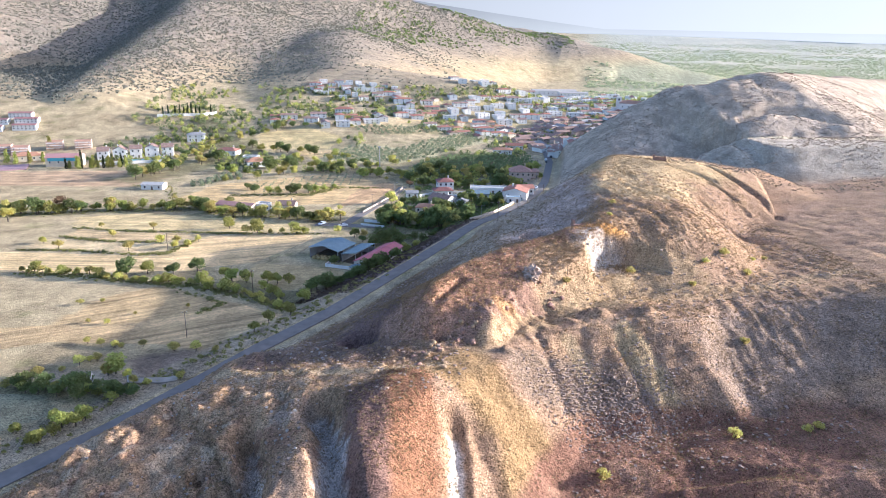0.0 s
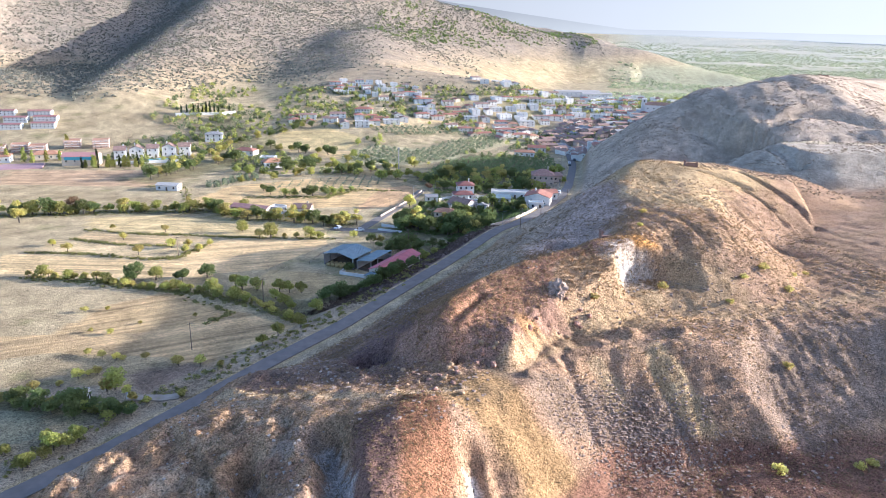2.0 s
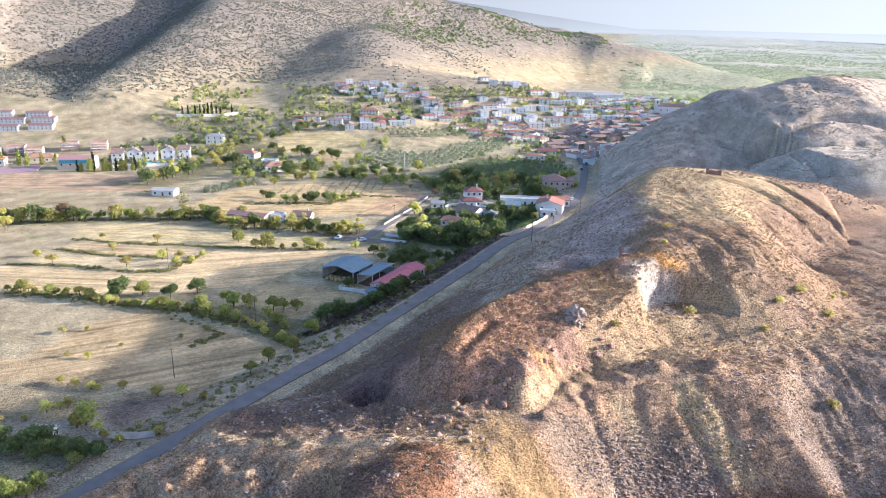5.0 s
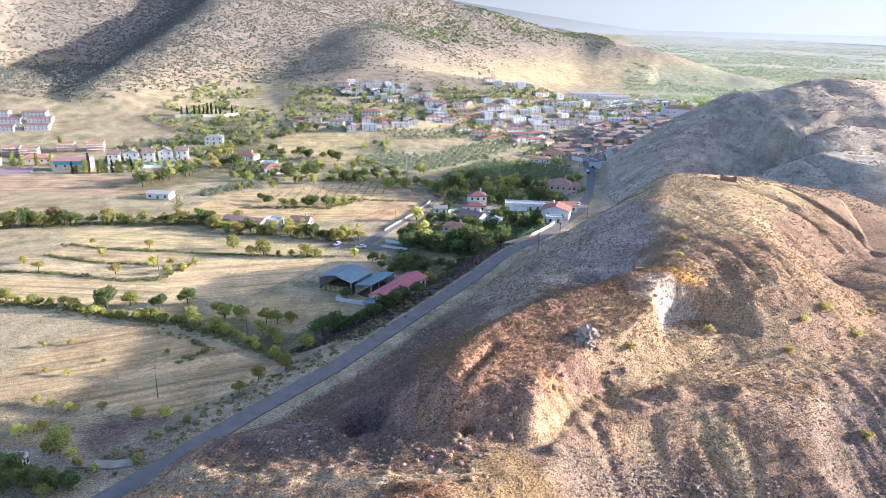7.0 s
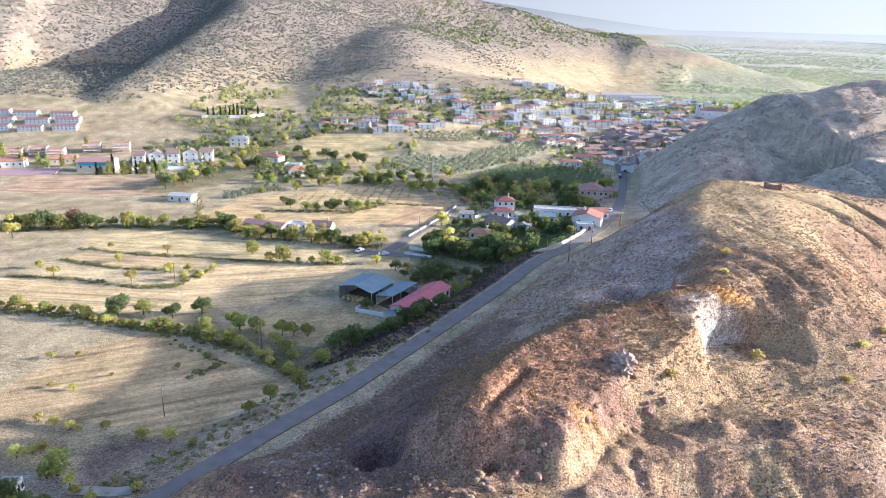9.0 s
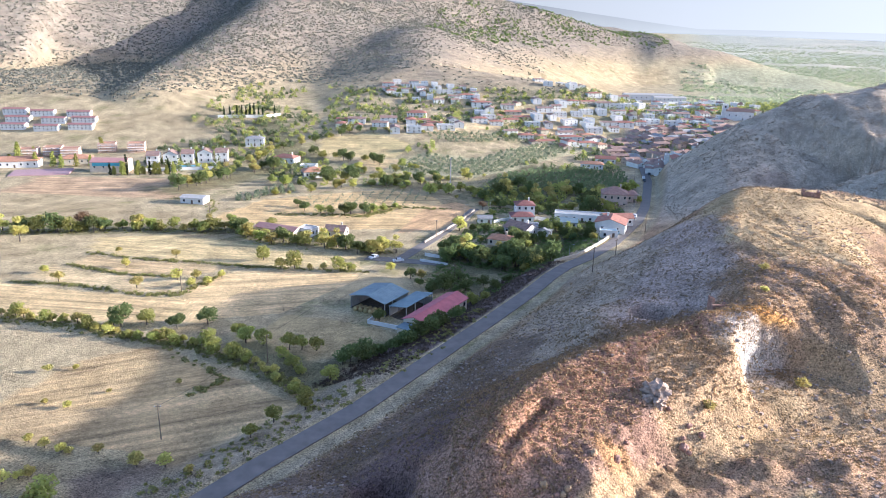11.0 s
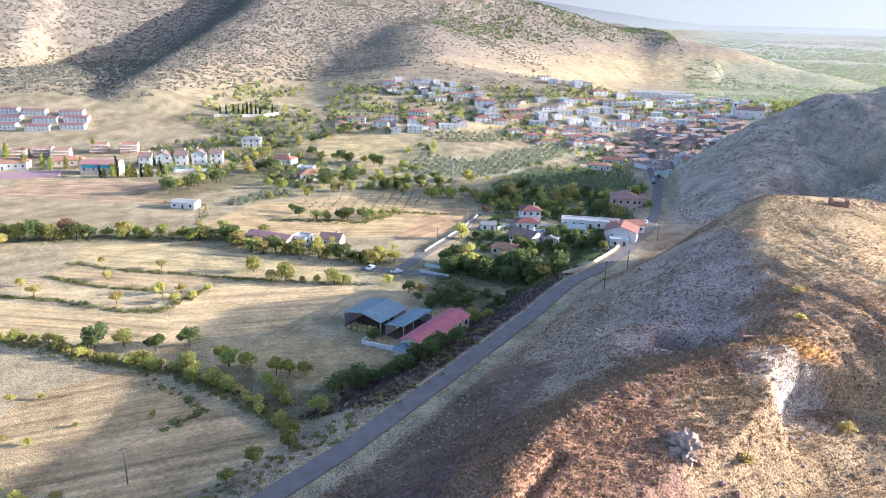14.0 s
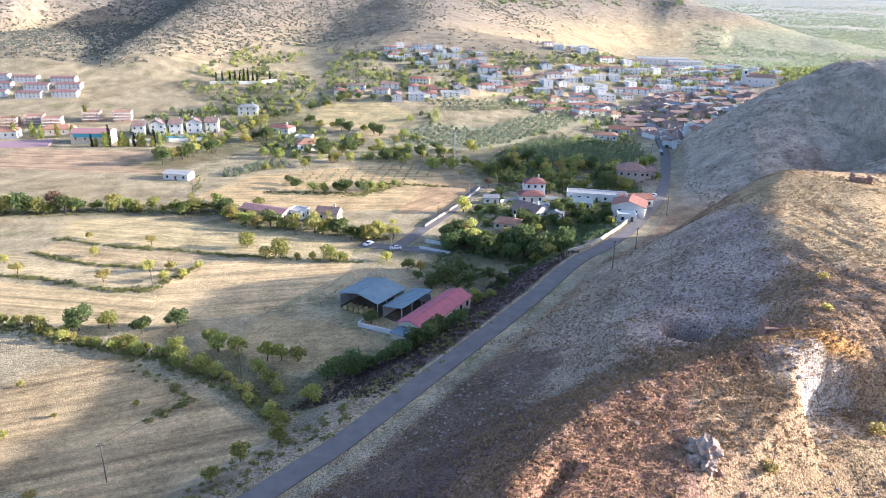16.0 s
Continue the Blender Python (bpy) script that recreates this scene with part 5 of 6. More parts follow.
# barn with the pink roof, its lean-to and the open sheds
barn = house("barn", "long white barn with a pink metal roof and small windows", 24.5, 7.4, 3.2, "gable", CREAM_WALL, ROOF_PINK, 1, True, False, 1.3, 7, "barn", WOOD)
part("lean_to_roof", boxed(-16.6, -3.4, 2.1, -12.3, 3.4, 2.25), SHEET, barn, "blue-grey sheet roof")
part("lean_to_wall", boxed(-16.3, -3.2, -2, -12.25, 3.2, 2.1), CREAM_WALL, barn)
part("ridge_cap", boxed(-12.7, -0.25, 4.62, 12.7, 0.25, 4.74), ROOF_PINK, barn, "pale strip along the ridge")
put(barn, -13.4, 254.4, 63.5, 0.3)


SHED_SHADE = plain("shed_shade", (0.10, 0.085, 0.065), 0.95, 0.3, 1)


def open_shed(label, w, d, h0, h1, mono, x, y, turn, lift=0.0):
    ob = thing("open_shed", label, "shed")
    bm = bmesh.new()
    if mono:
        low = [bm.verts.new(p) for p in ((-w / 2, -d / 2, h1), (w / 2, -d / 2, h1), (w / 2, d / 2, h0), (-w / 2, d / 2, h0))]
        top = [bm.verts.new(v.co + Vector((0, 0, 0.12))) for v in low]
        bm.faces.new(low[::-1]), bm.faces.new(top)
        for i in range(4):
            bm.faces.new((low[i], low[(i + 1) % 4], top[(i + 1) % 4], top[i]))
    else:
        gable_roof(bm, w, d, h0, h1 - h0, 0.2, 0.12)
    roof = part("roof", bm, SHEET, ob, "blue-grey corrugated sheet roof")
    for k in range(int(w / 0.9)):
        x0 = -w / 2 + 0.9 * k + 0.2
        if mono:
            bm = bmesh.new()
            rod(bm, (x0, -d / 2, h1 + 0.13), (x0, d / 2, h0 + 0.13), 0.04, 0.04, 4)
            part("rib", bm, SHEET, roof)
        else:
            for s in (-1, 1):
                bm = bmesh.new()
                rod(bm, (x0, 0, h1 + 0.13), (x0, s * d / 2, h0 + 0.13), 0.04, 0.04, 4)
                part("rib", bm, SHEET, roof)
    for px in np.linspace(-w / 2 + 0.3, w / 2 - 0.3, 4):
        for py in (-d / 2 + 0.3, d / 2 - 0.3):
            part("post", boxed(px - 0.12, py - 0.12, -1.5, px + 0.12, py + 0.12, (h1 if py < 0 else h0) - 0.02 if mono else h0 + 0.02), METAL, ob)
    # dark slab and two walls added to make the open inside look shaded
    part("floor_slab", boxed(-w / 2, -d / 2, -1.2, w / 2, d / 2, 0.12), SHED_SHADE, ob, "dark slab standing in for shade under the roof")
    part("back_wall", boxed(w / 2 - 0.2, -d / 2 + 0.5, -1.5, w / 2, d / 2 - 0.5, h0 - 0.6), CONCRETE, ob)
    part("side_wall", boxed(-w / 2 + 0.6, d / 2 - 0.2, -1.5, w / 2 - 0.3, d / 2, h0 - 0.8), CONCRETE, ob)
    return put(ob, x, y, turn, lift)


open_shed("open shed with a blue-grey gabled sheet roof over hay", 12.8, 13.4, 4.2, 5.6, False, -32.0, 261.2, 63.5, 0.2)
open_shed("open shed with a sloping blue-grey sheet roof", 15.0, 6.6, 3.4, 4.4, True, -21.6, 258.6, 63.5, 0.2)


def hay_bale():
    ob = thing("hay_bale", "straw-coloured round hay bale under the shed", "hay bale", "hay bales")
    bm = bmesh.new()
    rod(bm, (-0.65, 0, 0.7), (0.65, 0, 0.7), 0.7, 0.7, 14)
    part("bale", bm, HAY, ob, "", True)
    bm = bmesh.new()
    rod(bm, (-0.3, 0, 0.7), (0.3, 0, 0.7), 0.715, 0.715, 14)
    part("netting", bm, STRAW, ob)
    return ob


bale = hay_bale()
spots = [(-38.5, 256.5), (-36.8, 256.0), (-35.2, 255.4), (-33.6, 254.8), (-32.0, 254.3), (-37.6, 258.2), (-36.0, 257.6), (-34.4, 257.0), (-32.8, 256.4), (-30.4, 253.8), (-31.2, 256)]
for n, (x, y) in enumerate(spots):
    m = on_ground(x, y, 60 + 9 * (n % 3), 0.0)
    if n == 0:
        bale.matrix_basis = m
    else:
        copy_thing(bale, m)


def low_wall(label, line, height, thick, mat, lift=0.0, category="wall", name="garden_wall"):
    """A wall along a line, following the ground; each stretch a part with a coping."""
    ob = thing(name, label, category)
    for (x0, y0), (x1, y1) in zip(line[:-1], line[1:]):
        n = max(1, int(math.hypot(x1 - x0, y1 - y0) / 6))
        for k in range(n):
            ax, ay = x0 + (x1 - x0) * k / n, y0 + (y1 - y0) * k / n
            bx_, by_ = x0 + (x1 - x0) * (k + 1) / n, y0 + (y1 - y0) * (k + 1) / n
            za = max(float(quick_z(np.array(ax), np.array(ay))), float(quick_z(np.array(bx_), np.array(by_)))) + lift
            length, turn = math.hypot(bx_ - ax, by_ - ay), math.degrees(math.atan2(by_ - ay, bx_ - ax))
            panel = part("panel", boxed(0, -thick / 2, -1.2, length, thick / 2, height), mat, ob)
            panel.matrix_basis = pose(ax, ay, za, 0, 0, turn)
            cap = part("coping", boxed(0, -thick / 2 - 0.05, height, length, thick / 2 + 0.05, height + 0.08), mat, panel)
    return ob


low_wall("low white yard wall before the barn", [(-31.5, 250.5), (-33, 246.6), (-23.5, 243.4)], 1.1, 0.25, WHITE_WALL)
low_wall("white wall beside the lane", [(-24, 319), (-15.5, 315.5)], 1.1, 0.25, WHITE_WALL)
low_wall("low white parapet of the lane", [(-25, 311), (-14, 307.5)], 0.9, 0.3, WHITE_WALL)
low_wall("long stone wall along the lane", [(-26, 336), (-19, 358), (-13.5, 376), (-8, 400)], 1.0, 0.3, STONE_WALL)
low_wall("white garden wall behind the villas", [(2, 376), (16, 389), (34, 381)], 1.5, 0.25, WHITE_WALL)
low_wall("pale parapet wall along the road", [(24.5, 297), (32.5, 304.5), (45.5, 330), (55, 352), (61.5, 369)], 0.9, 0.3, CREAM_WALL)

# the village beside the road
put(house("cottage", "small white cottage with a grey roof", 6.5, 4.5, 2.8, "gable", WHITE_WALL, ROOF_GREY, 1, True, False, None, 2), -2.2, 376, 8)
villa = house("villa", "white two-storey villa with dark red hipped roofs", 9, 8, 6.2, "hip", WHITE_WALL, plain("roof_maroon", (0.23, 0.105, 0.09), 0.85, 0.2), 2, True, True, None, 3)
put(villa, 16.5, 394, 8)
put(house("villa_wing", "white wing before the villa with a dark red hipped roof", 10.5, 7, 3.2, "hip", WHITE_WALL, bpy.data.materials["roof_maroon"], 1, True, False, None, 3), 15.0, 383, 8)
put(house("bungalow", "white bungalow with a wide grey-brown tiled roof", 11.5, 9.5, 3.2, "gable", WHITE_WALL, ROOF_BROWN, 1, True, True, 2.3, 3), 14.0, 358, -38)
put(house("hut", "small white hut with a grey gabled roof", 5.0, 5.0, 2.8, "gable", WHITE_WALL, ROOF_GREY, 1, True, False, None, 1), 24.7, 357, 65)
put(house("shed_house", "low block with a flat grey roof", 7.0, 6.0, 2.6, "flat", WHITE_WALL, ROOF_GREY, 1, True, False, None, 2), 19.0, 365, 8)
put(house("low_house", "low house with an orange tiled roof among trees", 9.0, 7.0, 2.8, "hip", CREAM_WALL, ROOF_ORANGE, 1, True, True, None, 3), 5.3, 341, -15)
put(house("long_house", "long low white house with a flat roof", 26, 7, 3.2, "flat", WHITE_WALL, CONCRETE, 1, True, False, None, 7), 44, 389, -4)
put(house("grey_house", "white house with a blue-grey sheet roof", 9.5, 7, 3.0, "gable", WHITE_WALL, SHEET, 1, True, False, 1.2, 3), 35.5, 375, -4)
put(house("roadside_house", "white roadside house with a red tiled roof", 10.0, 12.5, 4.6, "gable", WHITE_WALL, ROOF_RED, 1, True, True, 2.0, 3), 52.0, 352, 75)
put(house("roadside_wing", "red-roofed wing joined behind the roadside house", 13.0, 6.5, 3.8, "gable", WHITE_WALL, ROOF_RED, 1, True, False, 1.4, 4), 56.5, 366, 12)
put(house("blue_annex", "low white annex with a pale blue roof", 7.0, 4.0, 2.6, "flat", WHITE_WALL, plain("pale_blue_sheet", (0.45, 0.55, 0.58), 0.6), 1, True, False, None, 2), 49.5, 341.5, 0)
MANSION_WALL = plain("mansion_wall", (0.60, 0.46, 0.37), 0.9, 0.12, 0.6)
put(house("mansion", "large faded pink mansion with a dull red hipped roof", 13.0, 11.0, 7.0, "hip", MANSION_WALL, plain("roof_dull_red", (0.36, 0.22, 0.175), 0.9, 0.25), 2, True, True, 3.2, 4, "house", CREAM_WALL), 64.0, 424, -4)
put(house("mansion_wing", "lower wing beside the pink mansion", 5.0, 8.0, 4.0, "hip", MANSION_WALL, bpy.data.materials["roof_dull_red"], 1, True, False, None, 2, "house", CREAM_WALL), 73.3, 427, -4)
put(house("grove_house", "white house with a red roof in the grove", 15, 7, 3.4, "hip", WHITE_WALL, ROOF_ORANGE, 1, True, True, None, 4), 66, 540, -6)
put(house("grove_house", "white house with a pale red roof behind trees", 14, 7, 3.4, "gable", WHITE_WALL, ROOF_RED, 1, True, False, None, 4), 78, 562, -6)
# farmsteads in the fields
put(house("farm_building", "long farm building with a faded red roof behind trees", 19, 7, 3.0, "gable", CREAM_WALL, plain("roof_faded", (0.42, 0.24, 0.21), 0.85, 0.15), 1, True, False, 1.1, 5), -89, 340, -17)
put(house("farm_annex", "white farm annex with a low roof", 6.5, 6, 2.8, "flat", WHITE_WALL, CONCRETE, 1, True, False, None, 2), -76.5, 341, -17)
put(house("yellow_house", "small yellow house with a grey-brown roof", 8.5, 6.5, 3.4, "gable", CREAM_WALL, ROOF_BROWN, 1, True, True, 1.6, 2), -64, 340, -5)
put(house("field_shed", "long white shed with a pale flat roof", 12, 7, 3.0, "gable", WHITE_WALL, CONCRETE, 1, True, False, 0.7, 3), -149, 393, -3)
put(house("red_roofed_house", "white farmhouse with a bright red hipped roof", 15, 9, 3.6, "hip", WHITE_WALL, ROOF_RED, 1, True, True, None, 4), -139, 517, -12)
put(house("red_roofed_house", "white farmhouse with an orange-red hipped roof", 13, 10, 4.0, "hip", WHITE_WALL, ROOF_ORANGE, 1, True, True, None, 3), -110, 475, 25)
put(house("flat_house", "white two-storey house among trees", 13, 8, 5.2, "hip", WHITE_WALL, ROOF_GREY, 2, True, True, None, 3), -174, 556, 12)
put(house("flat_house", "low white house among trees", 10, 7, 3.0, "flat", WHITE_WALL, CONCRETE, 1, True, False, None, 3), -118, 495, 0)
put(house("ranch", "white house with a long verandah", 16, 8, 5.0, "hip", WHITE_WALL, ROOF_RED, 2, True, True, None, 6), -68, 654, 2)

# the long building with the pool, the row houses, flats and the white estate
put(house("pavilion", "yellow hall with a pink roof and a blue band", 21, 13, 6.5, "gable", CREAM_WALL, plain("roof_rose", (0.45, 0.24, 0.22), 0.8, 0.12), 1, True, False, 1.6, 4, "hall"), -233, 466, 10)
part("blue_band", boxed(-9, -6.65, 4.3, 9, -6.52, 6.3), WATER_BLUE, bpy.data.objects["pavilion"], "turquoise band under the eaves")
row_house = house("row_house", "white row house with a steep red-brown roof", 7.5, 9, 6.5, "gable", WHITE_WALL, ROOF_BROWN, 2, True, True, 2.2, 2)
put(row_house, -219, 492, 15)["group"] = "white row houses by the pool"
for n in range(1, 5):
    copy_thing(row_house, on_ground(-219 + 9.5 * n, 492 + 4.6 * n, 15 + 90 * (n % 2)))
low_wall("white wall round the pool terrace", [(-214, 468), (-200, 473), (-174, 484), (-190, 512)], 2.0, 0.3, WHITE_WALL)
pool = thing("pool", "turquoise swimming pool with a pale rim", "pool")
part("rim", boxed(-9, -4, -0.6, 9, 4, 0.35), CONCRETE, pool)
part("water", boxed(-8.4, -3.4, 0.1, 8.4, 3.4, 0.4), WATER_BLUE, pool, "turquoise water")
put(pool, -194, 487, 22, 0.3)
court = thing("sports_court", "dull pink sports court", "court")
part("surface", boxed(-16, -9, -1.5, 16, 9, 0.3), COURT, court)
put(court, -268, 450, 22, 0.4)
flats = house("flats", "pink stepped block of flats with terraces", 13, 11, 8.0, "flat", PINK_WALL, ROOF_ORANGE, 3, True, False, None, 3, "flats")
for n in range(3):
    part("balcony", boxed(-6.3, -7.0 + 0.3 * n, 2.5 * n + 1.9, 6.3, -5.5, 2.5 * n + 2.1), WHITE_WALL, flats)
flats.scale = (0.85, 0.85, 0.7)
put(flats, -309, 500, 20)["group"] = "pink blocks of flats"
for x, y in ((-297, 508), (-283, 505), (-268, 524), (-249, 528)):
    copy_thing(flats, on_ground(x, y, 20))
put(house("school", "long white building with an orange roof", 30, 11, 4.2, "hip", WHITE_WALL, ROOF_ORANGE, 1, True, False, None, 8), -298, 468, 20)
put(house("school_wing", "low wing with an orange tiled roof", 18, 9, 3.8, "hip", CREAM_WALL, ROOF_ORANGE, 1, True, False, None, 5), -268, 487, 20)
terrace = house("terrace", "white two-storey terrace with a red-brown roof", 19, 8.5, 6.0, "gable", WHITE_WALL, plain("roof_wine", (0.33, 0.17, 0.15), 0.85, 0.2), 2, True, False, 1.6, 6, "terrace")
terrace.scale = (0.9, 0.8, 0.55)
put(terrace, -371, 580, 10)["group"] = "white terraces of the estate"
for x, y in ((-361, 568), (-357, 556), (-349, 580), (-334, 570), (-332, 557), (-322, 584), (-313, 575), (-309, 563)):
    copy_thing(terrace, on_ground(x, y, 10))
low_wall("white cemetery wall below the cypresses", [(-222, 608), (-186, 622), (-178, 632)], 2.2, 0.3, WHITE_WALL, 0, "wall", "cemetery_wall")

# town houses: a few kinds, set street by street
town = []
for n, (w, d, h, roof, wm, rm, fl, text) in enumerate((
    (11, 8, 5.6, "gable", WHITE_WALL, ROOF_BROWN, 2, "white town house with a brown tiled roof"),
    (9, 8, 6.2, "gable", STONE_WALL, ROOF_BROWN, 2, "stone town house with a brown tiled roof"),
    (13, 9, 5.8, "hip", WHITE_WALL, ROOF_RED, 2, "white town house with a red hipped roof"),
    (10, 7, 3.4, "gable", CREAM_WALL, ROOF_RED, 1, "cream cottage with a red tiled roof"),
    (12, 9, 6.4, "flat", WHITE_WALL, CONCRETE, 2, "white town house with a flat roof"),
    (14, 9, 4.0, "gable", STONE_WALL, ROOF_GREY, 1, "low stone barn with a grey-brown roof"),
    (9, 9, 6.8, "hip", CREAM_WALL, ROOF_ORANGE, 2, "cream town house with an orange roof"),
    (10, 8, 6.0, "gable", PINK_WALL, ROOF_BROWN, 2, "faded pink town house with a brown roof"),
)):
    town.append([house("town_house", text, w, d, h, roof, wm, rm, fl, False, n % 2 == 0, None, 3), False])
town_rng = np.random.default_rng(44)
placed = []


def settle(kind, x, y, turn, group):
    src, used = town[kind]
    m = on_ground(x, y, turn)
    if used:
        ob = copy_thing(src, m)
    else:
        ob, town[kind][1] = src, True
        ob.matrix_basis = m
    ob["group"] = group
    s = town_rng.uniform(0.75, 1.45)
    ob.scale = (s, town_rng.uniform(0.8, 1.05), town_rng.uniform(0.5, 0.72))
    placed.append((x, y))
    return ob


def quarter(poly, n, gap, way, kinds, group, size=1.0):
    """Houses by chance within an outline, apart from one another, along two street directions."""
    xs, ys = [p[0] for p in poly], [p[1] for p in poly]
    made = tries = 0
    while made < n and tries < 4000:
        tries += 1
        x, y = town_rng.uniform(min(xs), max(xs)), town_rng.uniform(min(ys), max(ys))
        if not inside(np.array([x]), np.array([y]), poly)[0] or any(math.hypot(x - a, y - b) < gap for a, b in placed):
            continue
        placed_ob = settle(int(town_rng.choice(kinds)), x, y, way + 90 * int(town_rng.integers(2)) + town_rng.normal() * 6, group)
        placed_ob.scale = [size * v for v in placed_ob.scale]
        made += 1


quarter([(96, 545), (120, 552), (170, 590), (200, 640), (196, 700), (120, 700), (92, 640), (84, 590)], 85, 9.6, 25, [0, 1, 1, 1, 5, 5, 7, 7, 3], "houses of the old town")
quarter([(101, 508), (113, 503), (122, 545), (108, 562), (104, 545)], 9, 9.0, 80, [0, 4, 0, 3], "houses at the town's entrance")
quarter([(20, 605), (80, 600), (92, 660), (60, 680), (10, 640)], 18, 11.5, 20, [2, 0, 3, 6], "houses before the old town")
quarter([(-130, 612), (-60, 600), (-25, 640), (-30, 660), (-60, 640), (-125, 632)], 15, 13.0, 8, [0, 2, 3, 4], "houses along the valley road")
quarter([(-30, 660), (110, 690), (190, 705), (235, 760), (110, 770), (-20, 715)], 60, 12.5, 12, [0, 0, 4, 4, 4, 2, 3], "houses of the new town")
quarter([(90, 775), (250, 775), (280, 860), (250, 960), (150, 960), (110, 850)], 42, 14.0, 15, [0, 2, 4, 4, 3], "houses at the far side of the town")
quarter([(-112, 728), (-60, 705), (-20, 712), (-8, 748), (-60, 768), (-105, 760)], 30, 9.0, 10, [0, 4, 0, 4, 2], "houses of the white hamlet", 0.8)
quarter([(15, 800), (80, 790), (100, 830), (60, 850)], 6, 16.0, 10, [0, 4], "houses on the golden slope")
works = house("factory", "long white factory with a pale roof", 62, 16, 7, "gable", WHITE_WALL, CONCRETE, 1, False, False, 1.5, 10, "factory")
put(works, 190, 1010, 4)
put(house("factory_hall", "second white factory hall", 40, 14, 5, "gable", WHITE_WALL, CONCRETE, 1, False, False, 1.5, 8, "factory"), 212, 985, 4)
church = house("church", "white church with a square bell tower", 24, 10, 8, "gable", WHITE_WALL, ROOF_BROWN, 1, False, False, 2.5, 4, "church")
part("tower", boxed(-15.5, -2.6, -2, -10.3, 2.6, 14, 0.1), WHITE_WALL, church)
bm = bmesh.new()
hip_roof(bm, 5.2, 5.2, 14, 2.6, 0.2)
part("tower_roof", bm, ROOF_BROWN, church)
for s in (-1, 1):
    part("belfry_opening", boxed(-13.6, s * 2.62 - 0.04, 10.4, -12.2, s * 2.62 + 0.04, 12.6), GLASS, church)
put(church, 224, 745, -12)


# ---- ruins, boulders and the dug hollow ----
def boulder(name, label, x, y, size, seed, mat, flat=0.7):
    rng = np.random.default_rng(seed)
    bm = bmesh.new()
    bmesh.ops.create_icosphere(bm, subdivisions=3, radius=1.0)
    for v in bm.verts:
        p = v.co
        q = 0.5 + 0.5 * noise.noise(p * 1.3 + Vector((seed, 0, 0))) + 0.35 * noise.noise(p * 3.1)
        c = round(q * 4) / 4 * 0.6 + q * 0.4
        v.co = p * (0.65 + 0.5 * c)
        v.co.z *= flat
    bmesh.ops.scale(bm, vec=(size, size * 0.8, size), verts=bm.verts)
    me = bpy.data.meshes.new(name)
    bm.to_mesh(me)
    bm.free()
    me.materials.append(mat)
    ob = tagged(new(name, me), label, "rock")
    ob.matrix_basis = on_ground(x, y, 37 * seed, size * 0.15)
    return ob


RED_ROCK = plain("red_rock", (0.33, 0.20, 0.15), 0.95, 0.4, 1.0)
OCHRE_ROCK = plain("ochre_rock", (0.42, 0.29, 0.17), 0.95, 0.4, 1.0)
rocks = np.random.default_rng(77)


def crag(name, label, x, y, size, seed, mat):
    """A jagged outcrop of several tilted, layered blocks."""
    rng = np.random.default_rng(seed)
    rock = thing(name, label, "rock", at=on_ground(x, y, 20 * seed, -0.4 * size))
    for k in range(7):
        a, out = rng.uniform(0, 6.28), size * (0 if k == 0 else rng.uniform(0.35, 0.85))
        c = Vector((math.cos(a) * out, math.sin(a) * out * 0.7, size * (0.45 if k == 0 else rng.uniform(0.0, 0.3))))
        r = size * (0.75 if k == 0 else rng.uniform(0.3, 0.5))
        turn = Matrix.Rotation(rng.uniform(0, 3), 3, "Z") @ Matrix.Rotation(rng.uniform(-0.4, 0.4), 3, "X")
        bm = bmesh.new()
        bmesh.ops.create_icosphere(bm, subdivisions=3, radius=1.0)
        for v in bm.verts:
            p = v.co.copy()
            n = 0.5 * noise.noise(p * 1.9 + Vector((seed, 3 * k, 0))) + 0.2 * noise.noise(p * 4.3)
            ledge = 0.16 * (math.floor(4 * p.z + 2 * n) % 2)
            v.co = c + turn @ Vector((p.x * (1 + n - ledge), p.y * (1 + n - ledge) * 0.8, p.z * (0.8 + n))) * r
        part("rock_block", bm, mat, rock)
    return rock


CRAG = plain("pale_crag", (0.38, 0.285, 0.22), 0.95, 0.45, 1.6)
crag("outcrop_crag", "pale jagged crag standing out of the red slope", 31.6, 165.8, 3.0, 4, CRAG)
for n in range(22):
    t = rocks.random()
    x, y = 9 + 32 * t + rocks.normal() * 1.5, 141.5 + 21 * t + rocks.normal() * 2.0
    boulder("cliff_rock", "rough reddish rock of the cliff face", x, y, rocks.uniform(0.35, 0.9), n + 10, (RED_ROCK, RED_ROCK, OCHRE_ROCK, RED_ROCK)[n % 4], 0.9)["group"] = "rocks of the red cliff"
for n in range(26):
    x, y = -6 + 14 * rocks.random(), 128 + 13 * rocks.random()
    boulder("rim_rock", "ochre rock on the lit rim", x, y, rocks.uniform(0.3, 0.8), n + 60, (OCHRE_ROCK, RED_ROCK)[n % 2])["group"] = "rocks of the lit rim"
for n in range(6):
    x, y = 48 + 11 * rocks.random(), 175 + 9 * rocks.random()
    boulder("white_rock", "chalky white rock of the dug face", x, y, rocks.uniform(0.25, 0.6), n + 90, PALE_STONE)["group"] = "white rocks"


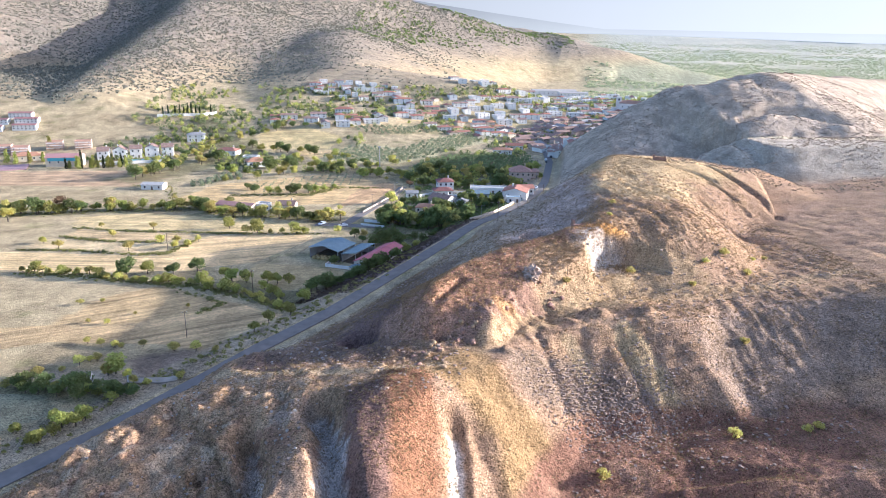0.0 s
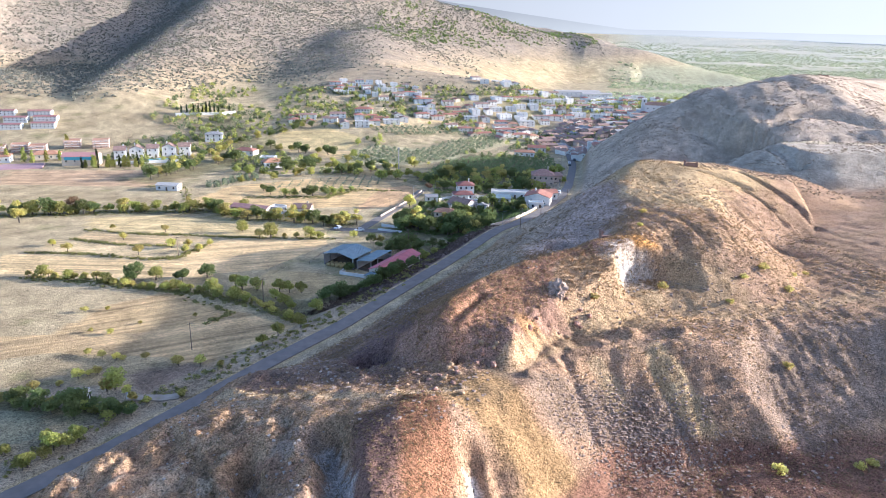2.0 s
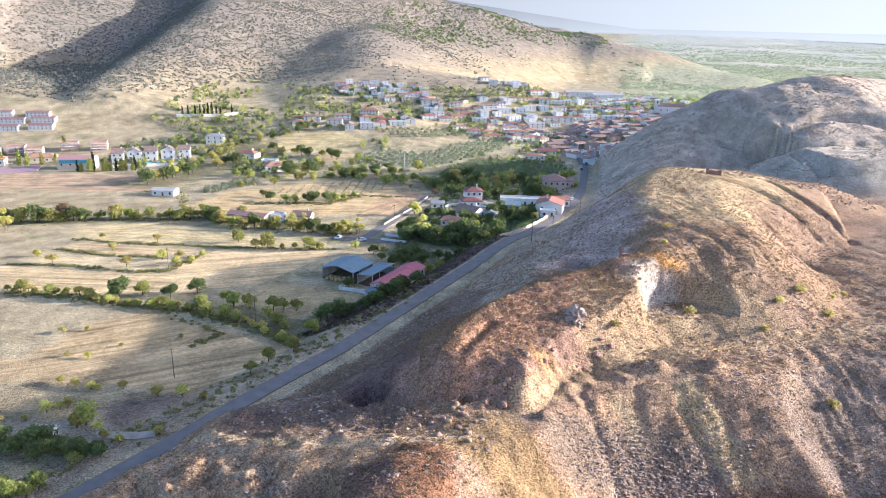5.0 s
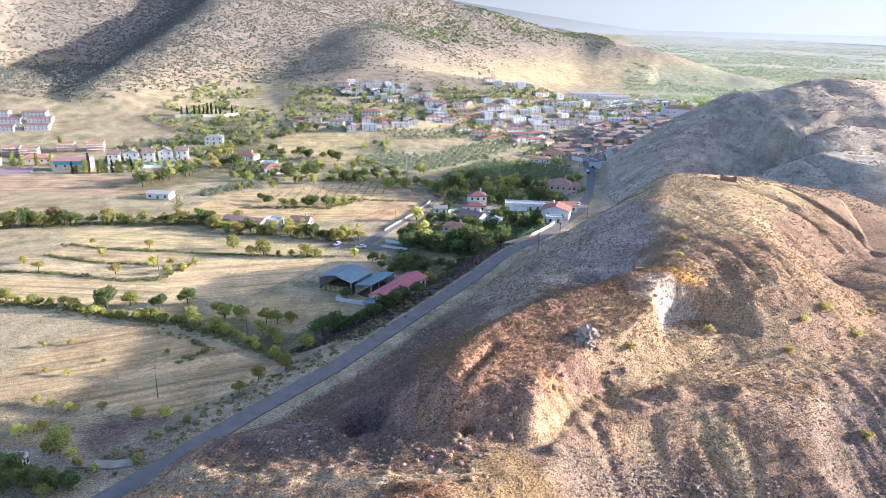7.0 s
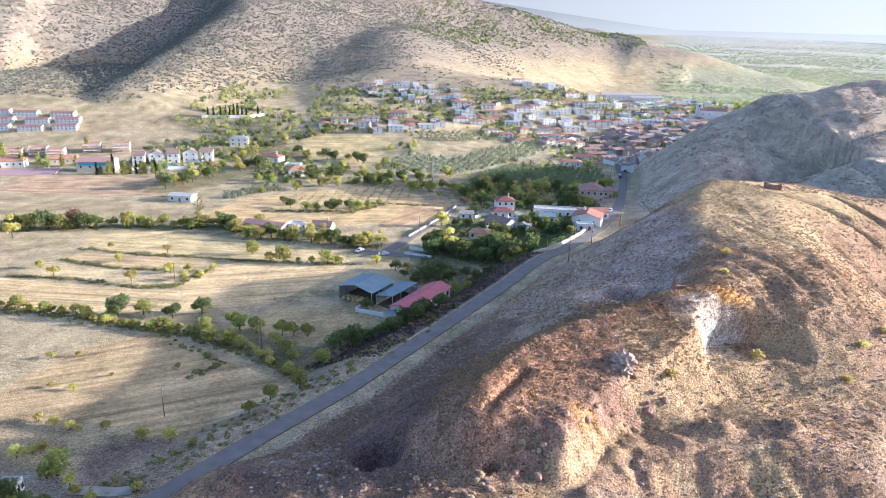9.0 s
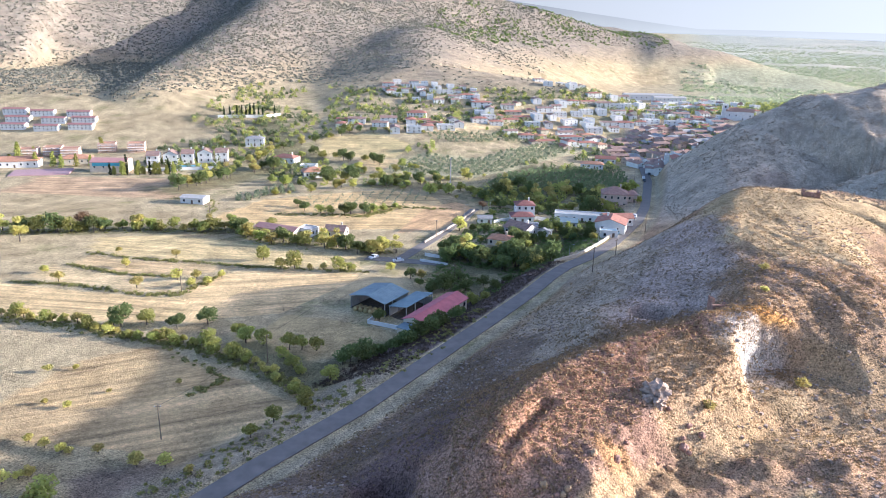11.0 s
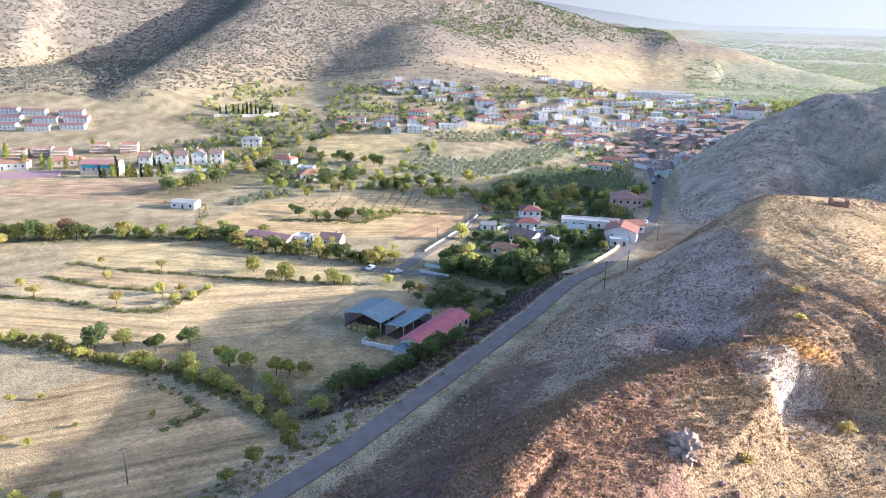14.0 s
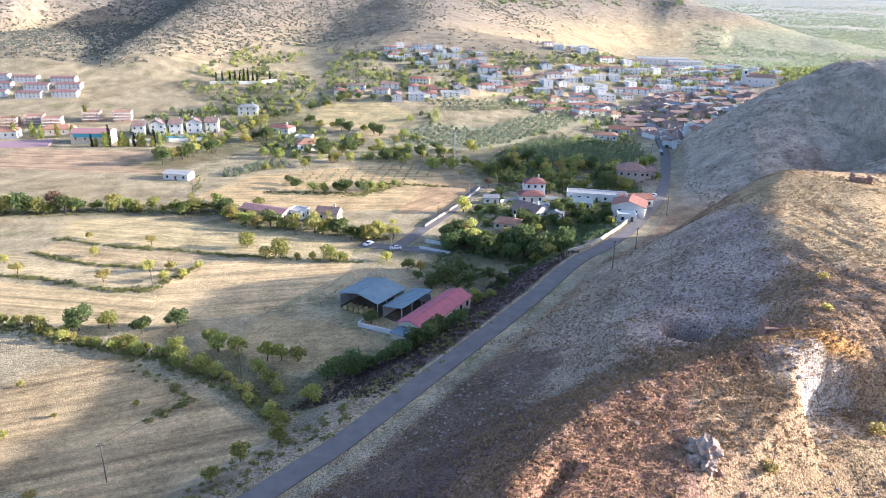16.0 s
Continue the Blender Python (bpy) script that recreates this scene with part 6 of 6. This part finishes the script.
def ruin(label, x, y, turn, w, d, hs):
    ob = thing("ruin", label, "ruin")
    for n, (x0, y0, x1, y1) in enumerate(((-w / 2, -d / 2, w / 2, -d / 2 + 0.5), (-w / 2, -d / 2 + 0.5, -w / 2 + 0.5, d / 2), (w / 2 - 0.5, -d / 2 + 0.5, w / 2, d / 2))):
        bm = boxed(x0, y0, -0.8, x1, y1, hs[n])
        bmesh.ops.subdivide_edges(bm, edges=bm.edges, cuts=3)
        for v in bm.verts:
            if v.co.z > 0:
                v.co += Vector((0, 0, 0.35 * noise.noise(v.co * 1.7)))
        part("broken_wall", bm, RED_ROCK, ob)
    return put(ob, x, y, turn)


ruin("broken stone walls of a small ruin", 49.3, 195.2, 10, 3.6, 2.4, (1.2, 2.4, 0.9))
ruin("low ruined walls on the plateau edge", 103, 287, -8, 5.0, 3.0, (1.6, 2.4, 1.9))
ruin("small ruined hut on the hill top", 268, 512, 0, 5.0, 4.0, (2.0, 2.6, 2.2))


# ---- poles, mast, lamps, fence, vehicles ----
def pole(label, height, arm=1.4):
    ob = thing("utility_pole", label, "pole", "poles of the power line")
    bm = bmesh.new()
    rod(bm, (0, 0, -0.8), (0, 0, height), 0.14, 0.09, 7)
    part("shaft", bm, WOOD, ob)
    part("crossarm", boxed(-arm / 2, -0.06, height - 0.5, arm / 2, 0.06, height - 0.38), WOOD, ob)
    for k in (-1, 0, 1):
        bm = bmesh.new()
        rod(bm, (k * arm * 0.42, 0, height - 0.38), (k * arm * 0.42, 0, height - 0.15), 0.05, 0.04, 6)
        part("insulator", bm, WHITE_WALL, ob)
    return ob


first = pole("weathered wooden power pole", 8.0)
first.matrix_basis = on_ground(-62.8, 178, 20)
for x, y in ((-53, 216), (-33, 300), (33, 262), (46, 300), (66, 350), (-128, 361), (-10, 285), (-97, 263), (84, 480), (-22, 345)):
    copy_thing(first, on_ground(x, y, 30))
sapling = thing("sapling", "thin bare dead sapling in dry soil", "sapling")
bm = bmesh.new()
rod(bm, (0, 0, -0.4), (0.1, 0, 3.0), 0.07, 0.05, 5)
rod(bm, (0.1, 0, 3.0), (0.0, 0.1, 6.2), 0.05, 0.02, 5)
part("stem", bm, BARK, sapling)
for n in range(7):
    bm = bmesh.new()
    a, h = 2.4 * n, 2.6 + 0.5 * n
    rod(bm, (0.08, 0, h), (0.08 + 0.7 * math.cos(a), 0.7 * math.sin(a), h + 0.8), 0.025, 0.01, 4)
    part("twig", bm, BARK, sapling)
put(sapling, 40.5, 165.5, 0)
mast = thing("mast", "tall pale steel mast in the fields", "mast")
bm = bmesh.new()
rod(bm, (0, 0, -1), (0, 0, 16), 0.45, 0.28, 8)
part("shaft", bm, CONCRETE, mast)
part("head", boxed(-0.7, -0.3, 15.2, 0.7, 0.3, 16.2), METAL, mast)
put(mast, -25, 465, 0)


def street_lamp():
    ob = thing("street_lamp", "grey street lamp beside the road", "lamp", "street lamps")
    bm = bmesh.new()
    rod(bm, (0, 0, -0.5), (0, 0, 6.5), 0.08, 0.05, 6)
    part("pole", bm, METAL, ob)
    bm = bmesh.new()
    rod(bm, (0, 0, 6.4), (1.2, 0, 6.8), 0.04, 0.03, 5)
    part("arm", bm, METAL, ob)
    part("head", boxed(1.0, -0.12, 6.7, 1.6, 0.12, 6.85), METAL, ob)
    return ob


lamp = street_lamp()
lamp.matrix_basis = on_ground(29.5, 297, 0)
for x, y in ((44, 330), (58, 368), (72, 410), (0, 397), (80, 470), (-12, 384)):
    copy_thing(lamp, on_ground(x, y, 0))


def cable(a, b, sag):
    pts = [Vector(a).lerp(Vector(b), t) - Vector((0, 0, sag * 4 * t * (1 - t))) for t in np.linspace(0, 1, 9)]
    bm = bmesh.new()
    for p, q in zip(pts[:-1], pts[1:]):
        rod(bm, p, q, 0.025, 0.025, 4)
    ob = part("power_cable", bm, RUBBER, None, "thin dark power cable between wooden poles")
    return tagged(ob, "", "cable", "power cables")


def top_of(x, y, h):
    return (x, y, float(quick_z(np.array(x), np.array(y))) + h)


for a, b in (((-62.8, 178), (-53, 216)), ((-53, 216), (-33, 300)), ((33, 262), (46, 300)), ((46, 300), (66, 350)), ((-33, 300), (-22, 345))):
    cable(top_of(*a, 7.7), top_of(*b, 7.7), 1.2)


def fence(label, line, step):
    ob = thing("fence", label, "fence")
    prev = None
    for (x0, y0), (x1, y1) in zip(line[:-1], line[1:]):
        n = int(math.hypot(x1 - x0, y1 - y0) / step)
        for k in range(n + 1):
            p = Vector(top_of(x0 + (x1 - x0) * k / n, y0 + (y1 - y0) * k / n, 0))
            bm = bmesh.new()
            rod(bm, p - Vector((0, 0, 0.4)), p + Vector((0, 0, 1.1)), 0.06, 0.05, 6)
            part("post", bm, WOOD, ob)
            if prev is not None:
                for h in (0.5, 0.95):
                    bm = bmesh.new()
                    rod(bm, prev + Vector((0, 0, h)), p + Vector((0, 0, h)), 0.035, 0.035, 4)
                    part("rail", bm, WOOD, ob)
            prev = p
    return ob


fence("old wooden fence above the road", [(2, 229.5), (9.5, 236)], 2.2)
fence("wire fence with wooden posts round the barn field", [(-60, 252), (-46, 258), (-43, 272)], 4.0)


def car(label, paint):
    ob = thing("car", label, "car", "parked cars")
    bm = bmesh.new()
    prof = [(-2.1, 0.35), (-2.1, 0.75), (-1.9, 0.9), (-0.95, 0.95), (-0.5, 1.4), (1.0, 1.42), (1.65, 0.95), (2.05, 0.85), (2.1, 0.35)]
    for s in (-1, 1):
        pass
    left = [bm.verts.new((x, -0.85 if z < 1 else -0.68, z)) for x, z in prof]
    right = [bm.verts.new((x, 0.85 if z < 1 else 0.68, z)) for x, z in prof]
    for i in range(len(prof)):
        j = (i + 1) % len(prof)
        bm.faces.new((left[i], left[j], right[j], right[i]))
    bm.faces.new(left[::-1]), bm.faces.new(right)
    part("body", bm, paint, ob)
    for name, quad in (("windscreen", ((-0.93, 0.98), (-0.52, 1.38))), ("rear_window", ((1.62, 0.98), (1.03, 1.40)))):
        (x0, z0), (x1, z1) = quad
        off = -0.03 if x1 < 0 else 0.03
        bm = bmesh.new()
        v = [bm.verts.new(p) for p in ((x0 + off, -0.72, z0), (x0 + off, 0.72, z0), (x1 + off, 0.6, z1), (x1 + off, -0.6, z1))]
        w = [bm.verts.new(p.co - Vector((0, 0, 0.05))) for p in v]
        bm.faces.new(v), bm.faces.new(w[::-1])
        for i in range(4):
            bm.faces.new((v[i], w[i], w[(i + 1) % 4], v[(i + 1) % 4]))
        part(name, bm, GLASS, ob)
    for s in (-1, 1):
        bm = bmesh.new()
        v = [bm.verts.new((x, s * y, z)) for x, y, z in ((-0.75, 0.81, 0.98), (1.4, 0.81, 0.98), (0.95, 0.72, 1.36), (-0.42, 0.72, 1.36))]
        w = [bm.verts.new(p.co + Vector((0, -s * 0.05, 0))) for p in v]
        bm.faces.new(v), bm.faces.new(w[::-1])
        for i in range(4):
            bm.faces.new((v[i], w[i], w[(i + 1) % 4], v[(i + 1) % 4]))
        part("side_window", bm, GLASS, ob)
        for x in (-1.3, 1.3):
            bm = bmesh.new()
            rod(bm, (x, s * 0.62, 0.32), (x, s * 0.86, 0.32), 0.32, 0.32, 12)
            wheel = part("wheel", bm, RUBBER, ob)
            bm = bmesh.new()
            rod(bm, (x, s * 0.80, 0.32), (x, s * 0.875, 0.32), 0.19, 0.19, 10)
            part("rim", bm, METAL, wheel)
    return ob


def on_road(y, side):
    d = Vector((float(road_x(y + 1) - road_x(y - 1)), 2, 0)).normalized()
    p = Vector((float(road_x(y)), y, float(road_z(y)) + 0.26)) + Vector((d.y, -d.x, 0)) * side
    return pose(p.x, p.y, p.z, 0, 0, math.degrees(math.atan2(d.y, d.x)))


white_car = car("small white car parked beside the road", plain("white_paint", (0.75, 0.75, 0.75), 0.3, 0.02))
white_car.matrix_basis = on_ground(-33, 309, 20, 0.1)
copy_thing(white_car, on_road(383, -2.2))
dark_car = car("dark grey car parked beside the road", plain("grey_paint", (0.06, 0.07, 0.08), 0.3, 0.02))
dark_car.matrix_basis = on_road(373, -2.2)
blue_car = car("pale blue car parked beside the wall", plain("blue_paint", (0.25, 0.38, 0.45), 0.3, 0.02))
blue_car.matrix_basis = on_road(346, -2.2)
copy_thing(dark_car, on_road(489, -2.2))
copy_thing(white_car, on_road(498, -2.2))
copy_thing(dark_car, on_road(512, 2.2))
van = car("white car half hidden by trees", bpy.data.materials["white_paint"])
van.matrix_basis = on_ground(-43, 312, 60, 0.1)
hut = house("pump_hut", "small concrete hut with a pale sheet roof", 3.4, 2.8, 2.0, "flat", CONCRETE, CONCRETE, 1, True, False, None, 1, "hut")
put(hut, -78, 149, 10)
tank = thing("white_post", "short white marker post by the plot", "post")
part("shaft", boxed(-0.18, -0.18, -0.5, 0.18, 0.18, 1.7, 0.03), WHITE_WALL, tank)
part("cap", boxed(-0.24, -0.24, 1.7, 0.24, 0.24, 1.8), CONCRETE, tank)
put(tank, -68, 150, 10)

# lanes
DIRT = plain("dirt_lane", (0.36, 0.31, 0.25), 0.95, 0.2, 0.5)


def lane(name, line, width, mat, label):
    xs, ys = [], []
    for (x0, y0), (x1, y1) in zip(line[:-1], line[1:]):
        t = np.linspace(0, 1, max(3, int(math.hypot(x1 - x0, y1 - y0) / 3)))
        xs.append(x0 + (x1 - x0) * t[:-1]), ys.append(y0 + (y1 - y0) * t[:-1])
    xs, ys = np.concatenate(xs), np.concatenate(ys)
    zs = np.maximum(land(xs, ys), np.maximum(land(xs - width / 2, ys), land(xs + width / 2, ys)))
    return ribbon(name, xs, ys, zs + 0.18, width, mat, label, "lane")


lane("lane_village", [(-8, 404), (-14, 374), (-24, 340), (-33, 312), (-38, 304)], 4.5, ASPHALT, "grey village lane between walls")
lane("lane_crossing", [(-46, 312), (-33, 310.5), (-20, 309.8), (-10, 306)], 5.0, ASPHALT, "asphalt side road to the junction")
lane("lane_plot", [(-68, 150.5), (-60, 150), (-53, 152)], 2.6, DIRT, "pale dirt track by the dug plot")

# trees and houses that were never set out
for group in TREES.values():
    for ob in group:
        if ob.name not in used_templates:
            for o in (*ob.children_recursive, ob):
                bpy.data.objects.remove(o)
